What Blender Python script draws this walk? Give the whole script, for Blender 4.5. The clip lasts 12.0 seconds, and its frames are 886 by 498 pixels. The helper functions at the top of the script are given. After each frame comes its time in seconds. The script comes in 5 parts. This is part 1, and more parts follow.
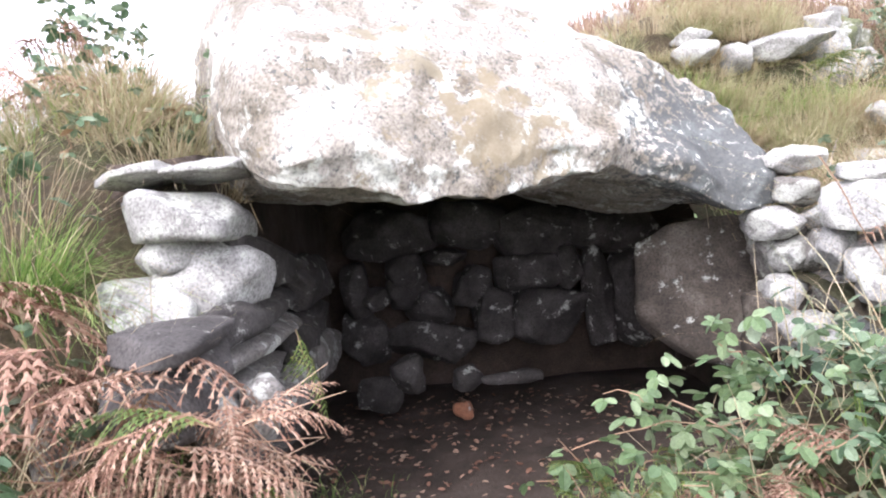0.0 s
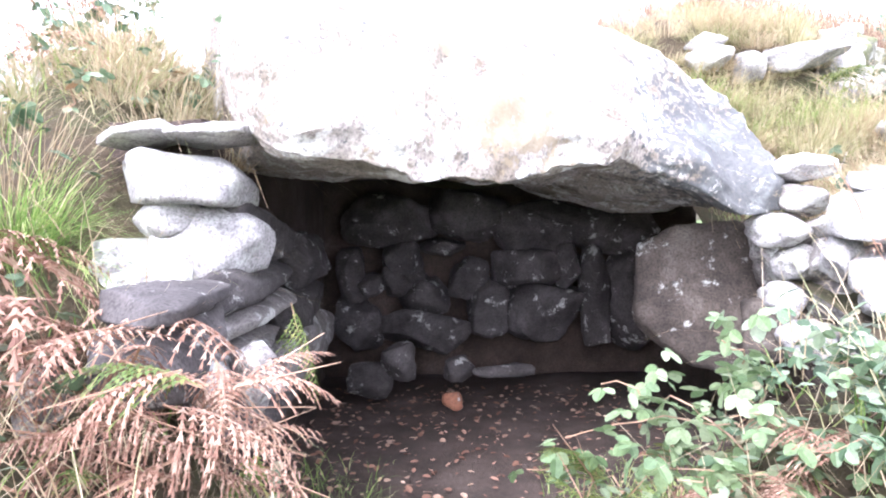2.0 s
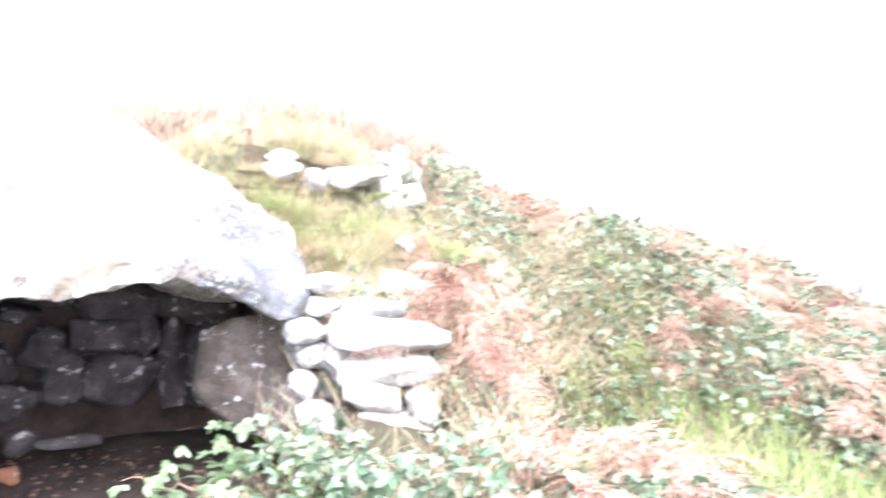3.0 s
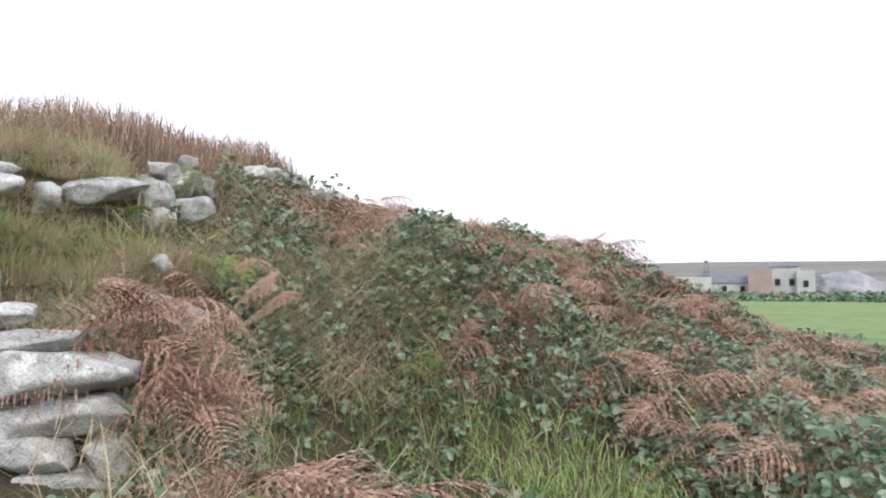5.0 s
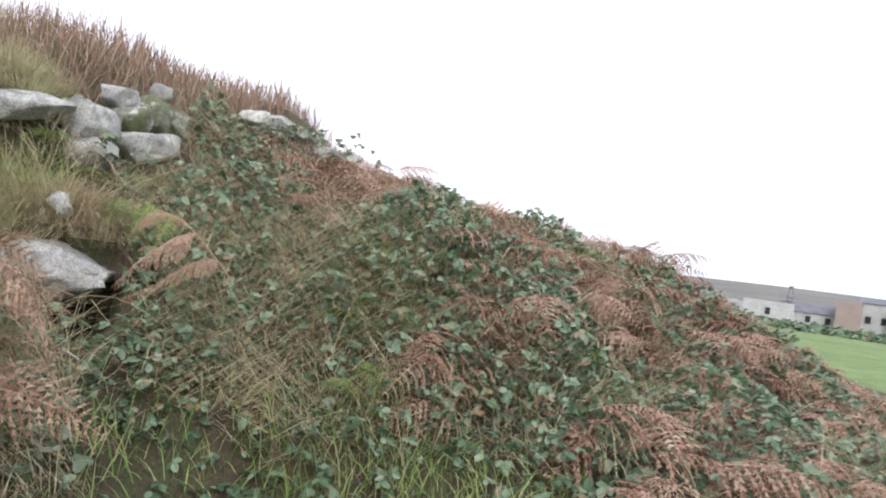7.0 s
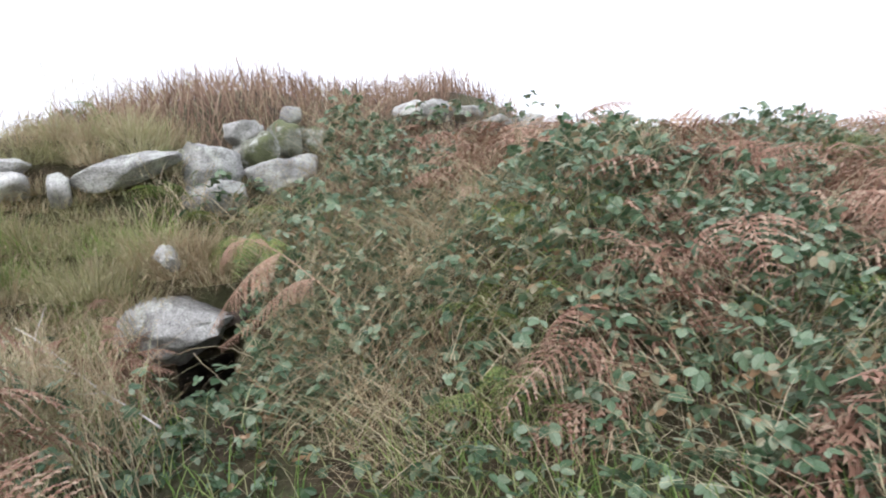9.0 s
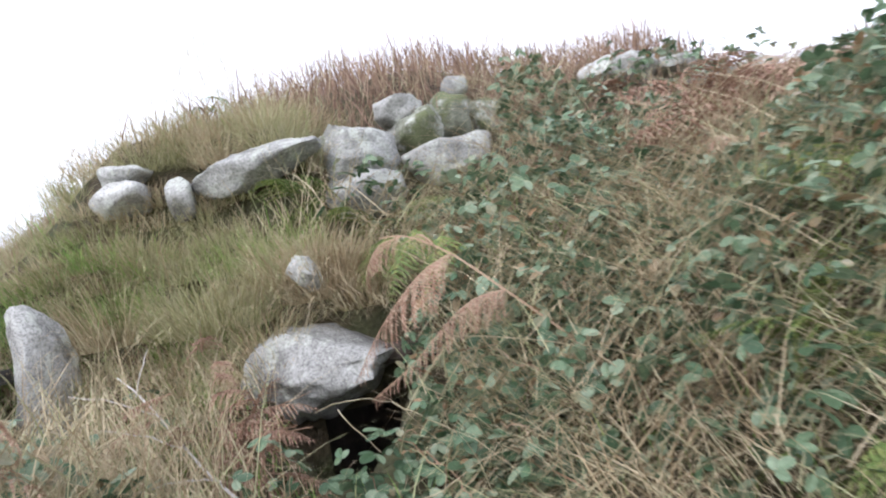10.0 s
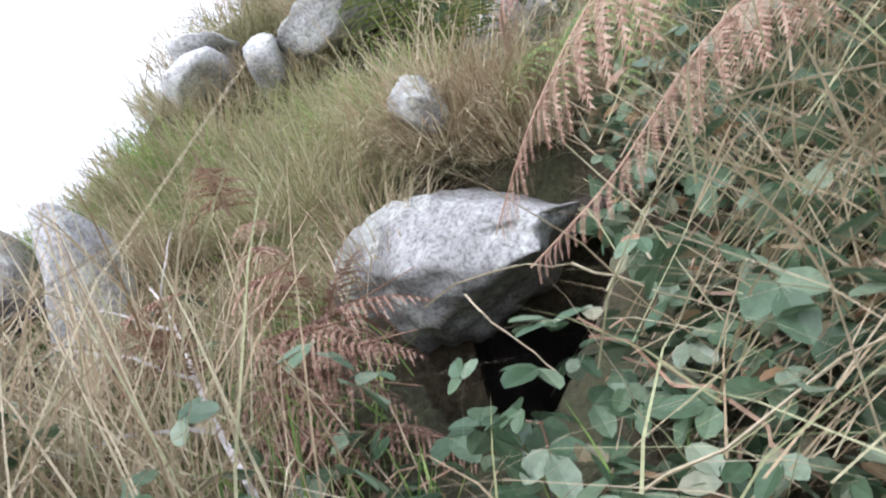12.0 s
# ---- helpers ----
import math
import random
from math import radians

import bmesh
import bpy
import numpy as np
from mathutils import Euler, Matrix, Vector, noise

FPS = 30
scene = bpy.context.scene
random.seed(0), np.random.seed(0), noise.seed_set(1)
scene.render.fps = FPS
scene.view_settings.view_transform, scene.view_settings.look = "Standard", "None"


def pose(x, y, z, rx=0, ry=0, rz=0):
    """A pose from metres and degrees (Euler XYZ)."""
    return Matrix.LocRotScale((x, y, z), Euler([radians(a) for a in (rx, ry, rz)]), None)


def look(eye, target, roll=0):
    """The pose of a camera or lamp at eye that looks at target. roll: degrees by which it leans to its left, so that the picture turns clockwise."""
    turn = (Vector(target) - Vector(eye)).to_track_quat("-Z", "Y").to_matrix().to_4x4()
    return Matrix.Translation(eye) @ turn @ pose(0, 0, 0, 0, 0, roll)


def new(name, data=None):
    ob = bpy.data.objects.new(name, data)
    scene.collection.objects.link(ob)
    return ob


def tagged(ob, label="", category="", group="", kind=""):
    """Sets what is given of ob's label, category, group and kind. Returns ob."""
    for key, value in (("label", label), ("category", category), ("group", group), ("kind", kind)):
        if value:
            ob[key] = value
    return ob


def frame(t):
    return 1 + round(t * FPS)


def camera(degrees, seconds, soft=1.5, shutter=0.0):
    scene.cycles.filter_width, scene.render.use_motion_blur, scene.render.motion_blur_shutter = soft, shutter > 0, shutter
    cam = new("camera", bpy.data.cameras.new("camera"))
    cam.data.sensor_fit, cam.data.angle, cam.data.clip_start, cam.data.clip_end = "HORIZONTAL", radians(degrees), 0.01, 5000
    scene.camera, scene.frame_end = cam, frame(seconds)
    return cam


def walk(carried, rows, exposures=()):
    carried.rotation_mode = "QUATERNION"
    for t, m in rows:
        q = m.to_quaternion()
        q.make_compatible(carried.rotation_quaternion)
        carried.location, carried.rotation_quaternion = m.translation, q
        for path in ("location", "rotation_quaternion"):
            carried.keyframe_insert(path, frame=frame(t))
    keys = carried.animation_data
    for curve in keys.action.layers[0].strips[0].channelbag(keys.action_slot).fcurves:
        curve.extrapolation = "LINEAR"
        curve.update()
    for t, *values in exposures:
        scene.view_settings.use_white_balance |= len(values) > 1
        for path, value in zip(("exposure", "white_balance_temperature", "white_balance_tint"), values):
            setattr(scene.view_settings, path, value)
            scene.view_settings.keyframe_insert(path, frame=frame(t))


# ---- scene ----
PATH = [
    (0, (0.003, 0.007, 1.237), (-0.006, 2.005, 1.150), -4.6),
    (0.5, (-0.010, 0.059, 1.152), (-0.053, 2.056, 1.051), -1.5),
    (1, (-0.031, 0.096, 1.147), (-0.033, 2.094, 1.059), -0.4),
    (1.5, (-0.037, 0.061, 1.144), (-0.042, 2.058, 1.029), -0.2),
    (2, (-0.027, 0.040, 1.178), (-0.022, 2.038, 1.084), -0.7),
    (2.5, (0.110, -0.338, 1.425), (0.350, 1.644, 1.310), -0.4),
    (2.7, (0.058, -0.579, 1.539), (0.577, 1.357, 1.456), 1.4),
    (3, (0.106, -0.788, 1.620), (1.124, 0.933, 1.629), 3.9),
    (3.5, (0.203, -1.156, 1.780), (1.578, 0.296, 1.767), 4.0),
    (3.7, (0.291, -1.292, 1.801), (1.718, 0.106, 1.791), 6.1),
    (5.3, (1.429, -0.727, 1.495), (2.636, 0.865, 1.593), -1.0),
    (5.5, (1.521, -0.695, 1.475), (2.741, 0.886, 1.583), -0.3),
    (6, (1.735, -0.689, 1.560), (2.989, 0.867, 1.638), 0.2),
    (6.5, (1.858, -0.485, 1.615), (3.133, 1.054, 1.710), 3.8),
    (6.7, (2.091, -0.376, 1.648), (3.258, 1.251, 1.718), 7.2),
    (8.3, (3.198, 0.093, 1.663), (3.802, 1.998, 1.585), -2.5),
    (8.5, (3.261, 0.075, 1.662), (3.870, 1.979, 1.603), -4.6),
    (9, (3.540, 0.372, 1.565), (3.821, 2.352, 1.533), -7.8),
    (9.5, (3.620, 0.675, 1.495), (3.723, 2.673, 1.515), -9.3),
    (10, (3.437, 1.539, 1.536), (3.229, 3.527, 1.614), -11.8),
    (10.5, (3.307, 1.839, 1.627), (3.025, 3.817, 1.702), -8.8),
    (11, (3.159, 2.091, 1.476), (2.745, 4.046, 1.546), -13.0),
    (11.5, (3.201, 2.469, 1.347), (2.541, 4.354, 1.449), -18.2),
    (12, (3.184, 2.627, 1.188), (2.429, 4.471, 1.357), -16.0),
]
cam = camera(66.0, 12.0, soft=2.0, shutter=0.22)
walk(cam, [(t, look(eye, target, roll)) for t, eye, target, roll in PATH],
     exposures=[(0.0, 1.85, 6300, 21), (0.5, 2.45, 6000, 25), (2.0, 2.7, 5950, 26), (2.5, 3.0, 5950, 25), (3.0, 3.05, 6000, 24), (3.3, 2.3, 6150, 18),
                (3.6, 1.55, 6250, 15), (5.3, 0.8, 6350, 14), (8.3, 0.85, 6300, 14), (10.5, 1.12, 6050, 15), (12.0, 1.3, 5900, 17)])

# ---- world and light: an overcast day ----
world = bpy.data.worlds.new("overcast_sky")
scene.world = world
world.use_nodes = True
wn, wl = world.node_tree.nodes, world.node_tree.links
wn.clear()
sky = wn.new("ShaderNodeTexSky")
sky.sky_type = "NISHITA"
sky.sun_disc = False
sky.sun_elevation = radians(38)
sky.sun_rotation = radians(200)
sky.dust_density = 4.0
grey = wn.new("ShaderNodeHueSaturation")
grey.inputs["Saturation"].default_value = 0.12
cloud = wn.new("ShaderNodeMix")
cloud.data_type = "RGBA"
cloud.inputs["Factor"].default_value = 0.6
cloud.inputs["B"].default_value = (9.3, 9.8, 11.0, 1)
bg = wn.new("ShaderNodeBackground")
bg.inputs["Strength"].default_value = 0.12
wo = wn.new("ShaderNodeOutputWorld")
wl.new(sky.outputs["Color"], grey.inputs["Color"])
wl.new(grey.outputs["Color"], cloud.inputs["A"])
wl.new(cloud.outputs["Result"], bg.inputs["Color"])
wl.new(bg.outputs["Background"], wo.inputs["Surface"])

sun = new("sun", bpy.data.lights.new("sun", "SUN"))
sun.data.energy = 0.9
sun.data.angle = radians(25)
sun.data.color = (1.0, 0.985, 0.96)
sun.matrix_world = look((0, 0, 20), (5.5, 10.0, 8.0))


# ---- materials ----
def node_material(name):
    m = bpy.data.materials.new(name)
    m.use_nodes = True
    n, l = m.node_tree.nodes, m.node_tree.links
    return m, n, l, n["Principled BSDF"]


def ramp(n, stops):
    r = n.new("ShaderNodeValToRGB")
    e = r.color_ramp.elements
    while len(e) < len(stops):
        e.new(0.5)
    for k, (p, c) in zip(e, stops):
        k.position, k.color = p, (*c, 1)
    return r


def noise_node(n, l, scale, detail=6, rough=0.6, vec=None):
    t = n.new("ShaderNodeTexNoise")
    t.inputs["Scale"].default_value = scale
    t.inputs["Detail"].default_value = detail
    t.inputs["Roughness"].default_value = rough
    if vec is not None:
        l.new(vec, t.inputs["Vector"])
    return t


def mixed(n, l, fac, a, b, blend="MIX"):
    m = n.new("ShaderNodeMix")
    m.data_type = "RGBA"
    m.blend_type = blend
    for key, v in (("Factor", fac), ("A", a), ("B", b)):
        if isinstance(v, (int, float)):
            m.inputs[key].default_value = v
        elif isinstance(v, tuple):
            m.inputs[key].default_value = (*v, 1)
        else:
            l.new(v, m.inputs[key])
    return m.outputs["Result"]


def stone_material(name, dark, mid, pale, lichen=0.45, moss=0.0, scale=1.0):
    """Weathered granite: grain, blotches, pale lichen with dark spots, moss."""
    m, n, l, p = node_material(name)
    tc = n.new("ShaderNodeTexCoord")
    oi = n.new("ShaderNodeObjectInfo")
    off = n.new("ShaderNodeVectorMath")
    off.operation = "MULTIPLY_ADD"
    off.inputs[1].default_value = (1, 1, 1)
    l.new(tc.outputs["Object"], off.inputs[0])
    cb = n.new("ShaderNodeCombineXYZ")
    mu = n.new("ShaderNodeMath")
    mu.operation = "MULTIPLY"
    mu.inputs[1].default_value = 37.0
    l.new(oi.outputs["Random"], mu.inputs[0])
    for k in "XYZ":
        l.new(mu.outputs[0], cb.inputs[k])
    l.new(cb.outputs[0], off.inputs[2])
    v = off.outputs[0]
    big = noise_node(n, l, 4.5 * scale, 7, 0.62, v)
    base = ramp(n, [(0.32, dark), (0.5, mid), (0.68, pale)])
    l.new(big.outputs["Fac"], base.inputs[0])
    grain = noise_node(n, l, 95 * scale, 3, 0.7, v)
    gr = ramp(n, [(0.35, (0.35, 0.35, 0.35)), (0.5, (0.9, 0.9, 0.9)), (0.68, (1.25, 1.25, 1.25))])
    l.new(grain.outputs["Fac"], gr.inputs[0])
    col = mixed(n, l, 0.8, base.outputs[0], gr.outputs[0], "MULTIPLY")
    li = noise_node(n, l, 7.5 * scale, 9, 0.72, v)
    lm = ramp(n, [(0.5 + 0.25 * (0.5 - lichen), (0, 0, 0)), (0.56 + 0.25 * (0.5 - lichen), (1, 1, 1))])
    l.new(li.outputs["Fac"], lm.inputs[0])
    col = mixed(n, l, lm.outputs[0], col, mixed(n, l, 0.6, (0.50, 0.51, 0.46), gr.outputs[0], "MULTIPLY"))
    sp = noise_node(n, l, 38 * scale, 5, 0.7, v)
    sm = ramp(n, [(0.60, (0, 0, 0)), (0.72, (0.8, 0.8, 0.8))])
    l.new(sp.outputs["Fac"], sm.inputs[0])
    col = mixed(n, l, sm.outputs[0], col, (0.06, 0.065, 0.06))
    if moss > 0:
        mo = noise_node(n, l, 3.2 * scale, 7, 0.66, v)
        mm = ramp(n, [(0.62 - 0.25 * moss, (0, 0, 0)), (0.7 - 0.25 * moss, (1, 1, 1))])
        l.new(mo.outputs["Fac"], mm.inputs[0])
        col = mixed(n, l, mm.outputs[0], col, mixed(n, l, 0.7, (0.14, 0.155, 0.075), gr.outputs[0], "MULTIPLY"))
    tint = n.new("ShaderNodeHueSaturation")
    vr = n.new("ShaderNodeMapRange")
    vr.inputs["To Min"].default_value, vr.inputs["To Max"].default_value = 0.78, 1.12
    l.new(oi.outputs["Random"], vr.inputs["Value"])
    l.new(vr.outputs[0], tint.inputs["Value"])
    l.new(col, tint.inputs["Color"])
    l.new(tint.outputs[0], p.inputs["Base Color"])
    p.inputs["Roughness"].default_value = 0.9
    b1 = n.new("ShaderNodeBump")
    b1.inputs["Strength"].default_value, b1.inputs["Distance"].default_value = 0.9, 0.02
    l.new(big.outputs["Fac"], b1.inputs["Height"])
    b2 = n.new("ShaderNodeBump")
    b2.inputs["Strength"].default_value, b2.inputs["Distance"].default_value = 0.7, 0.004
    l.new(grain.outputs["Fac"], b2.inputs["Height"])
    l.new(b1.outputs[0], b2.inputs["Normal"])
    l.new(b2.outputs[0], p.inputs["Normal"])
    return m


def plant_material(name, stops, translucent=0.25, rough=0.6, patch=3.0):
    """Leaves or blades: each piece has a colour of its own, with patches over the hillside."""
    m, n, l, p = node_material(name)
    geo = n.new("ShaderNodeNewGeometry")
    r = ramp(n, stops)
    tc = n.new("ShaderNodeTexCoord")
    big = noise_node(n, l, patch, 3, 0.5, tc.outputs["Object"])
    f = n.new("ShaderNodeMath")
    f.operation = "MULTIPLY_ADD"
    f.inputs[1].default_value = 0.9
    l.new(big.outputs["Fac"], f.inputs[0])
    g = n.new("ShaderNodeMath")
    g.operation = "MULTIPLY_ADD"
    g.inputs[1].default_value, g.inputs[2].default_value = 0.75, -0.32
    l.new(geo.outputs["Random Per Island"], g.inputs[0])
    l.new(g.outputs[0], f.inputs[2])
    l.new(f.outputs[0], r.inputs[0])
    fine = noise_node(n, l, 120, 3, 0.6, tc.outputs["Object"])
    fr = ramp(n, [(0.3, (0.72, 0.72, 0.72)), (0.7, (1.15, 1.15, 1.15))])
    l.new(fine.outputs["Fac"], fr.inputs[0])
    col = mixed(n, l, 0.8, r.outputs[0], fr.outputs[0], "MULTIPLY")
    l.new(col, p.inputs["Base Color"])
    p.inputs["Roughness"].default_value = rough
    p.inputs["Specular IOR Level"].default_value = 0.35
    tr = n.new("ShaderNodeBsdfTranslucent")
    l.new(col, tr.inputs["Color"])
    mx = n.new("ShaderNodeMixShader")
    mx.inputs[0].default_value = translucent
    l.new(p.outputs[0], mx.inputs[1])
    l.new(tr.outputs[0], mx.inputs[2])
    l.new(mx.outputs[0], n["Material Output"].inputs["Surface"])
    return m


def ground_material(name, stops, scale=2.0, bump=0.03):
    m, n, l, p = node_material(name)
    tc = n.new("ShaderNodeTexCoord")
    a = noise_node(n, l, scale, 8, 0.65, tc.outputs["Object"])
    b = noise_node(n, l, scale * 22, 5, 0.7, tc.outputs["Object"])
    r = ramp(n, stops)
    l.new(a.outputs["Fac"], r.inputs[0])
    fr = ramp(n, [(0.3, (0.45, 0.45, 0.45)), (0.7, (1.3, 1.3, 1.3))])
    l.new(b.outputs["Fac"], fr.inputs[0])
    l.new(mixed(n, l, 0.8, r.outputs[0], fr.outputs[0], "MULTIPLY"), p.inputs["Base Color"])
    p.inputs["Roughness"].default_value = 0.95
    bp = n.new("ShaderNodeBump")
    bp.inputs["Distance"].default_value = bump
    l.new(b.outputs["Fac"], bp.inputs["Height"])
    l.new(bp.outputs[0], p.inputs["Normal"])
    return m


GRANITE = stone_material("granite", (0.12, 0.108, 0.095), (0.23, 0.215, 0.195), (0.36, 0.345, 0.32), 0.4)
CAP_GRANITE = stone_material("capstone_granite", (0.11, 0.09, 0.062), (0.27, 0.245, 0.205), (0.38, 0.36, 0.325), 0.42, 0.0, 0.75)
PALE_GRANITE = stone_material("pale_lichened_granite", (0.20, 0.195, 0.18), (0.35, 0.345, 0.325), (0.50, 0.495, 0.47), 0.42)
MOSSY_GRANITE = stone_material("mossy_granite", (0.12, 0.125, 0.08), (0.21, 0.215, 0.165), (0.32, 0.325, 0.27), 0.4, 0.5)
# granite for inside the chamber: its shade is put into the stone colour
SHADED_GRANITE = stone_material("shaded_granite", (0.035, 0.031, 0.029), (0.072, 0.065, 0.06), (0.125, 0.115, 0.108), 0.15)
# brown slab stone, darkened to carry the shade under the capstone
SLAB_GRANITE = stone_material("shaded_slab_granite", (0.045, 0.037, 0.03), (0.085, 0.07, 0.056), (0.16, 0.14, 0.115), 0.14)
BRICK = stone_material("fired_brick", (0.2, 0.09, 0.05), (0.32, 0.14, 0.08), (0.4, 0.2, 0.12), 0.1)
SOIL = ground_material("trodden_earth", [(0.3, (0.035, 0.026, 0.019)), (0.5, (0.075, 0.055, 0.042)), (0.7, (0.13, 0.10, 0.08))], 3.0, 0.02)
TURF = ground_material("leaf_litter", [(0.3, (0.05, 0.038, 0.022)), (0.46, (0.12, 0.09, 0.05)), (0.6, (0.10, 0.105, 0.045)), (0.75, (0.22, 0.17, 0.095))], 2.6, 0.05)
FIELD = ground_material("pasture", [(0.3, (0.09, 0.14, 0.035)), (0.5, (0.135, 0.205, 0.055)), (0.7, (0.165, 0.22, 0.075))], 0.06, 0.05)
MOOR = ground_material("moorland", [(0.3, (0.10, 0.10, 0.085)), (0.5, (0.15, 0.14, 0.12)), (0.7, (0.2, 0.19, 0.16))], 0.02, 0.2)
SPOIL = ground_material("quarry_spoil", [(0.3, (0.22, 0.22, 0.23)), (0.5, (0.36, 0.36, 0.37)), (0.7, (0.48, 0.47, 0.47))], 0.25, 0.3)
ROOF = ground_material("slate", [(0.3, (0.12, 0.125, 0.14)), (0.7, (0.2, 0.2, 0.22))], 0.6, 0.02)
RENDERED = ground_material("grey_render", [(0.3, (0.34, 0.34, 0.34)), (0.7, (0.5, 0.49, 0.47))], 0.4, 0.02)
# red brick paled towards grey: distance haze painted into the colour
REDWALL = ground_material("hazed_red_brickwork", [(0.3, (0.27, 0.21, 0.19)), (0.7, (0.36, 0.28, 0.245))], 0.5, 0.02)
VOID = ground_material("dark_opening", [(0.3, (0.02, 0.02, 0.022)), (0.7, (0.03, 0.03, 0.03))], 1.0, 0.01)

BRAMBLE = plant_material("bramble_leaf", [(0.08, (0.045, 0.085, 0.042)), (0.35, (0.09, 0.15, 0.08)), (0.6, (0.15, 0.215, 0.125)), (0.78, (0.25, 0.31, 0.21)), (0.92, (0.27, 0.17, 0.09))], 0.22, 0.38, 1.5)
FRESH = plant_material("young_leaf", [(0.1, (0.10, 0.165, 0.075)), (0.5, (0.175, 0.255, 0.12)), (0.9, (0.31, 0.385, 0.23))], 0.3, 0.4, 2.0)
RUST = plant_material("dead_bracken", [(0.08, (0.15, 0.078, 0.052)), (0.35, (0.28, 0.155, 0.105)), (0.6, (0.39, 0.24, 0.17)), (0.9, (0.50, 0.37, 0.27))], 0.25, 0.75, 1.3)
FERN = plant_material("green_bracken", [(0.1, (0.08, 0.13, 0.03)), (0.5, (0.16, 0.23, 0.065)), (0.9, (0.32, 0.33, 0.11))], 0.3, 0.6, 2.0)
GRASS = plant_material("green_grass", [(0.08, (0.12, 0.23, 0.05)), (0.35, (0.22, 0.36, 0.09)), (0.65, (0.36, 0.45, 0.15)), (0.9, (0.52, 0.50, 0.28))], 0.35, 0.6, 1.5)
PALE_GRASS = plant_material("withering_grass", [(0.08, (0.20, 0.20, 0.085)), (0.35, (0.31, 0.30, 0.145)), (0.65, (0.43, 0.41, 0.23)), (0.9, (0.53, 0.48, 0.31))], 0.3, 0.65, 1.5)
STRAW = plant_material("dry_grass", [(0.08, (0.27, 0.195, 0.11)), (0.35, (0.43, 0.335, 0.205)), (0.65, (0.56, 0.475, 0.325)), (0.92, (0.40, 0.42, 0.22))], 0.25, 0.65, 1.5)
CREST = plant_material("dead_heather", [(0.1, (0.14, 0.085, 0.06)), (0.4, (0.235, 0.15, 0.105)), (0.7, (0.34, 0.225, 0.16)), (0.95, (0.46, 0.36, 0.26))], 0.2, 0.75, 0.7)
STEM = plant_material("woody_stem", [(0.1, (0.2, 0.10, 0.07)), (0.5, (0.31, 0.19, 0.12)), (0.9, (0.48, 0.38, 0.27))], 0.05, 0.6, 2.0)
TWIG = plant_material("bleached_twig", [(0.1, (0.38, 0.35, 0.32)), (0.9, (0.55, 0.52, 0.48))], 0.0, 0.7, 4.0)


# ---- helpers ----
def part(name, bm, material, parent=None, label="", smooth=True):
    me = bpy.data.meshes.new(name)
    bm.to_mesh(me)
    bm.free()
    me.materials.append(material)
    if smooth:
        me.polygons.foreach_set("use_smooth", [True] * len(me.polygons))
    ob = new(name, me)
    if parent is not None:
        ob.parent = parent
    if label:
        tagged(ob, label)
    return ob


def array_mesh(name, verts, tris, material, smooth=False):
    verts, tris = np.asarray(verts, np.float32), np.asarray(tris, np.int32)
    me = bpy.data.meshes.new(name)
    me.vertices.add(len(verts))
    me.vertices.foreach_set("co", verts.ravel())
    me.loops.add(tris.size)
    me.loops.foreach_set("vertex_index", tris.ravel())
    me.polygons.add(len(tris))
    me.polygons.foreach_set("loop_start", np.arange(0, tris.size, 3, dtype=np.int32))
    me.polygons.foreach_set("use_smooth", np.full(len(tris), smooth))
    me.update(calc_edges=True)
    me.validate()
    me.materials.append(material)
    return new(name, me)


rng = np.random.default_rng(7)


def bump(x, y, cx, cy, r, h):
    return h * np.exp(-((x - cx) ** 2 + (y - cy) ** 2) / (r * r))


def wave(x, y, k):
    return (np.sin(x * k + 1.3) * np.cos(y * k * 1.13 + 0.4) + 0.6 * np.sin(x * k * 2.3 - y * k * 1.7 + 2.0) + 0.35 * np.cos(x * k * 4.1 + y * k * 3.3))


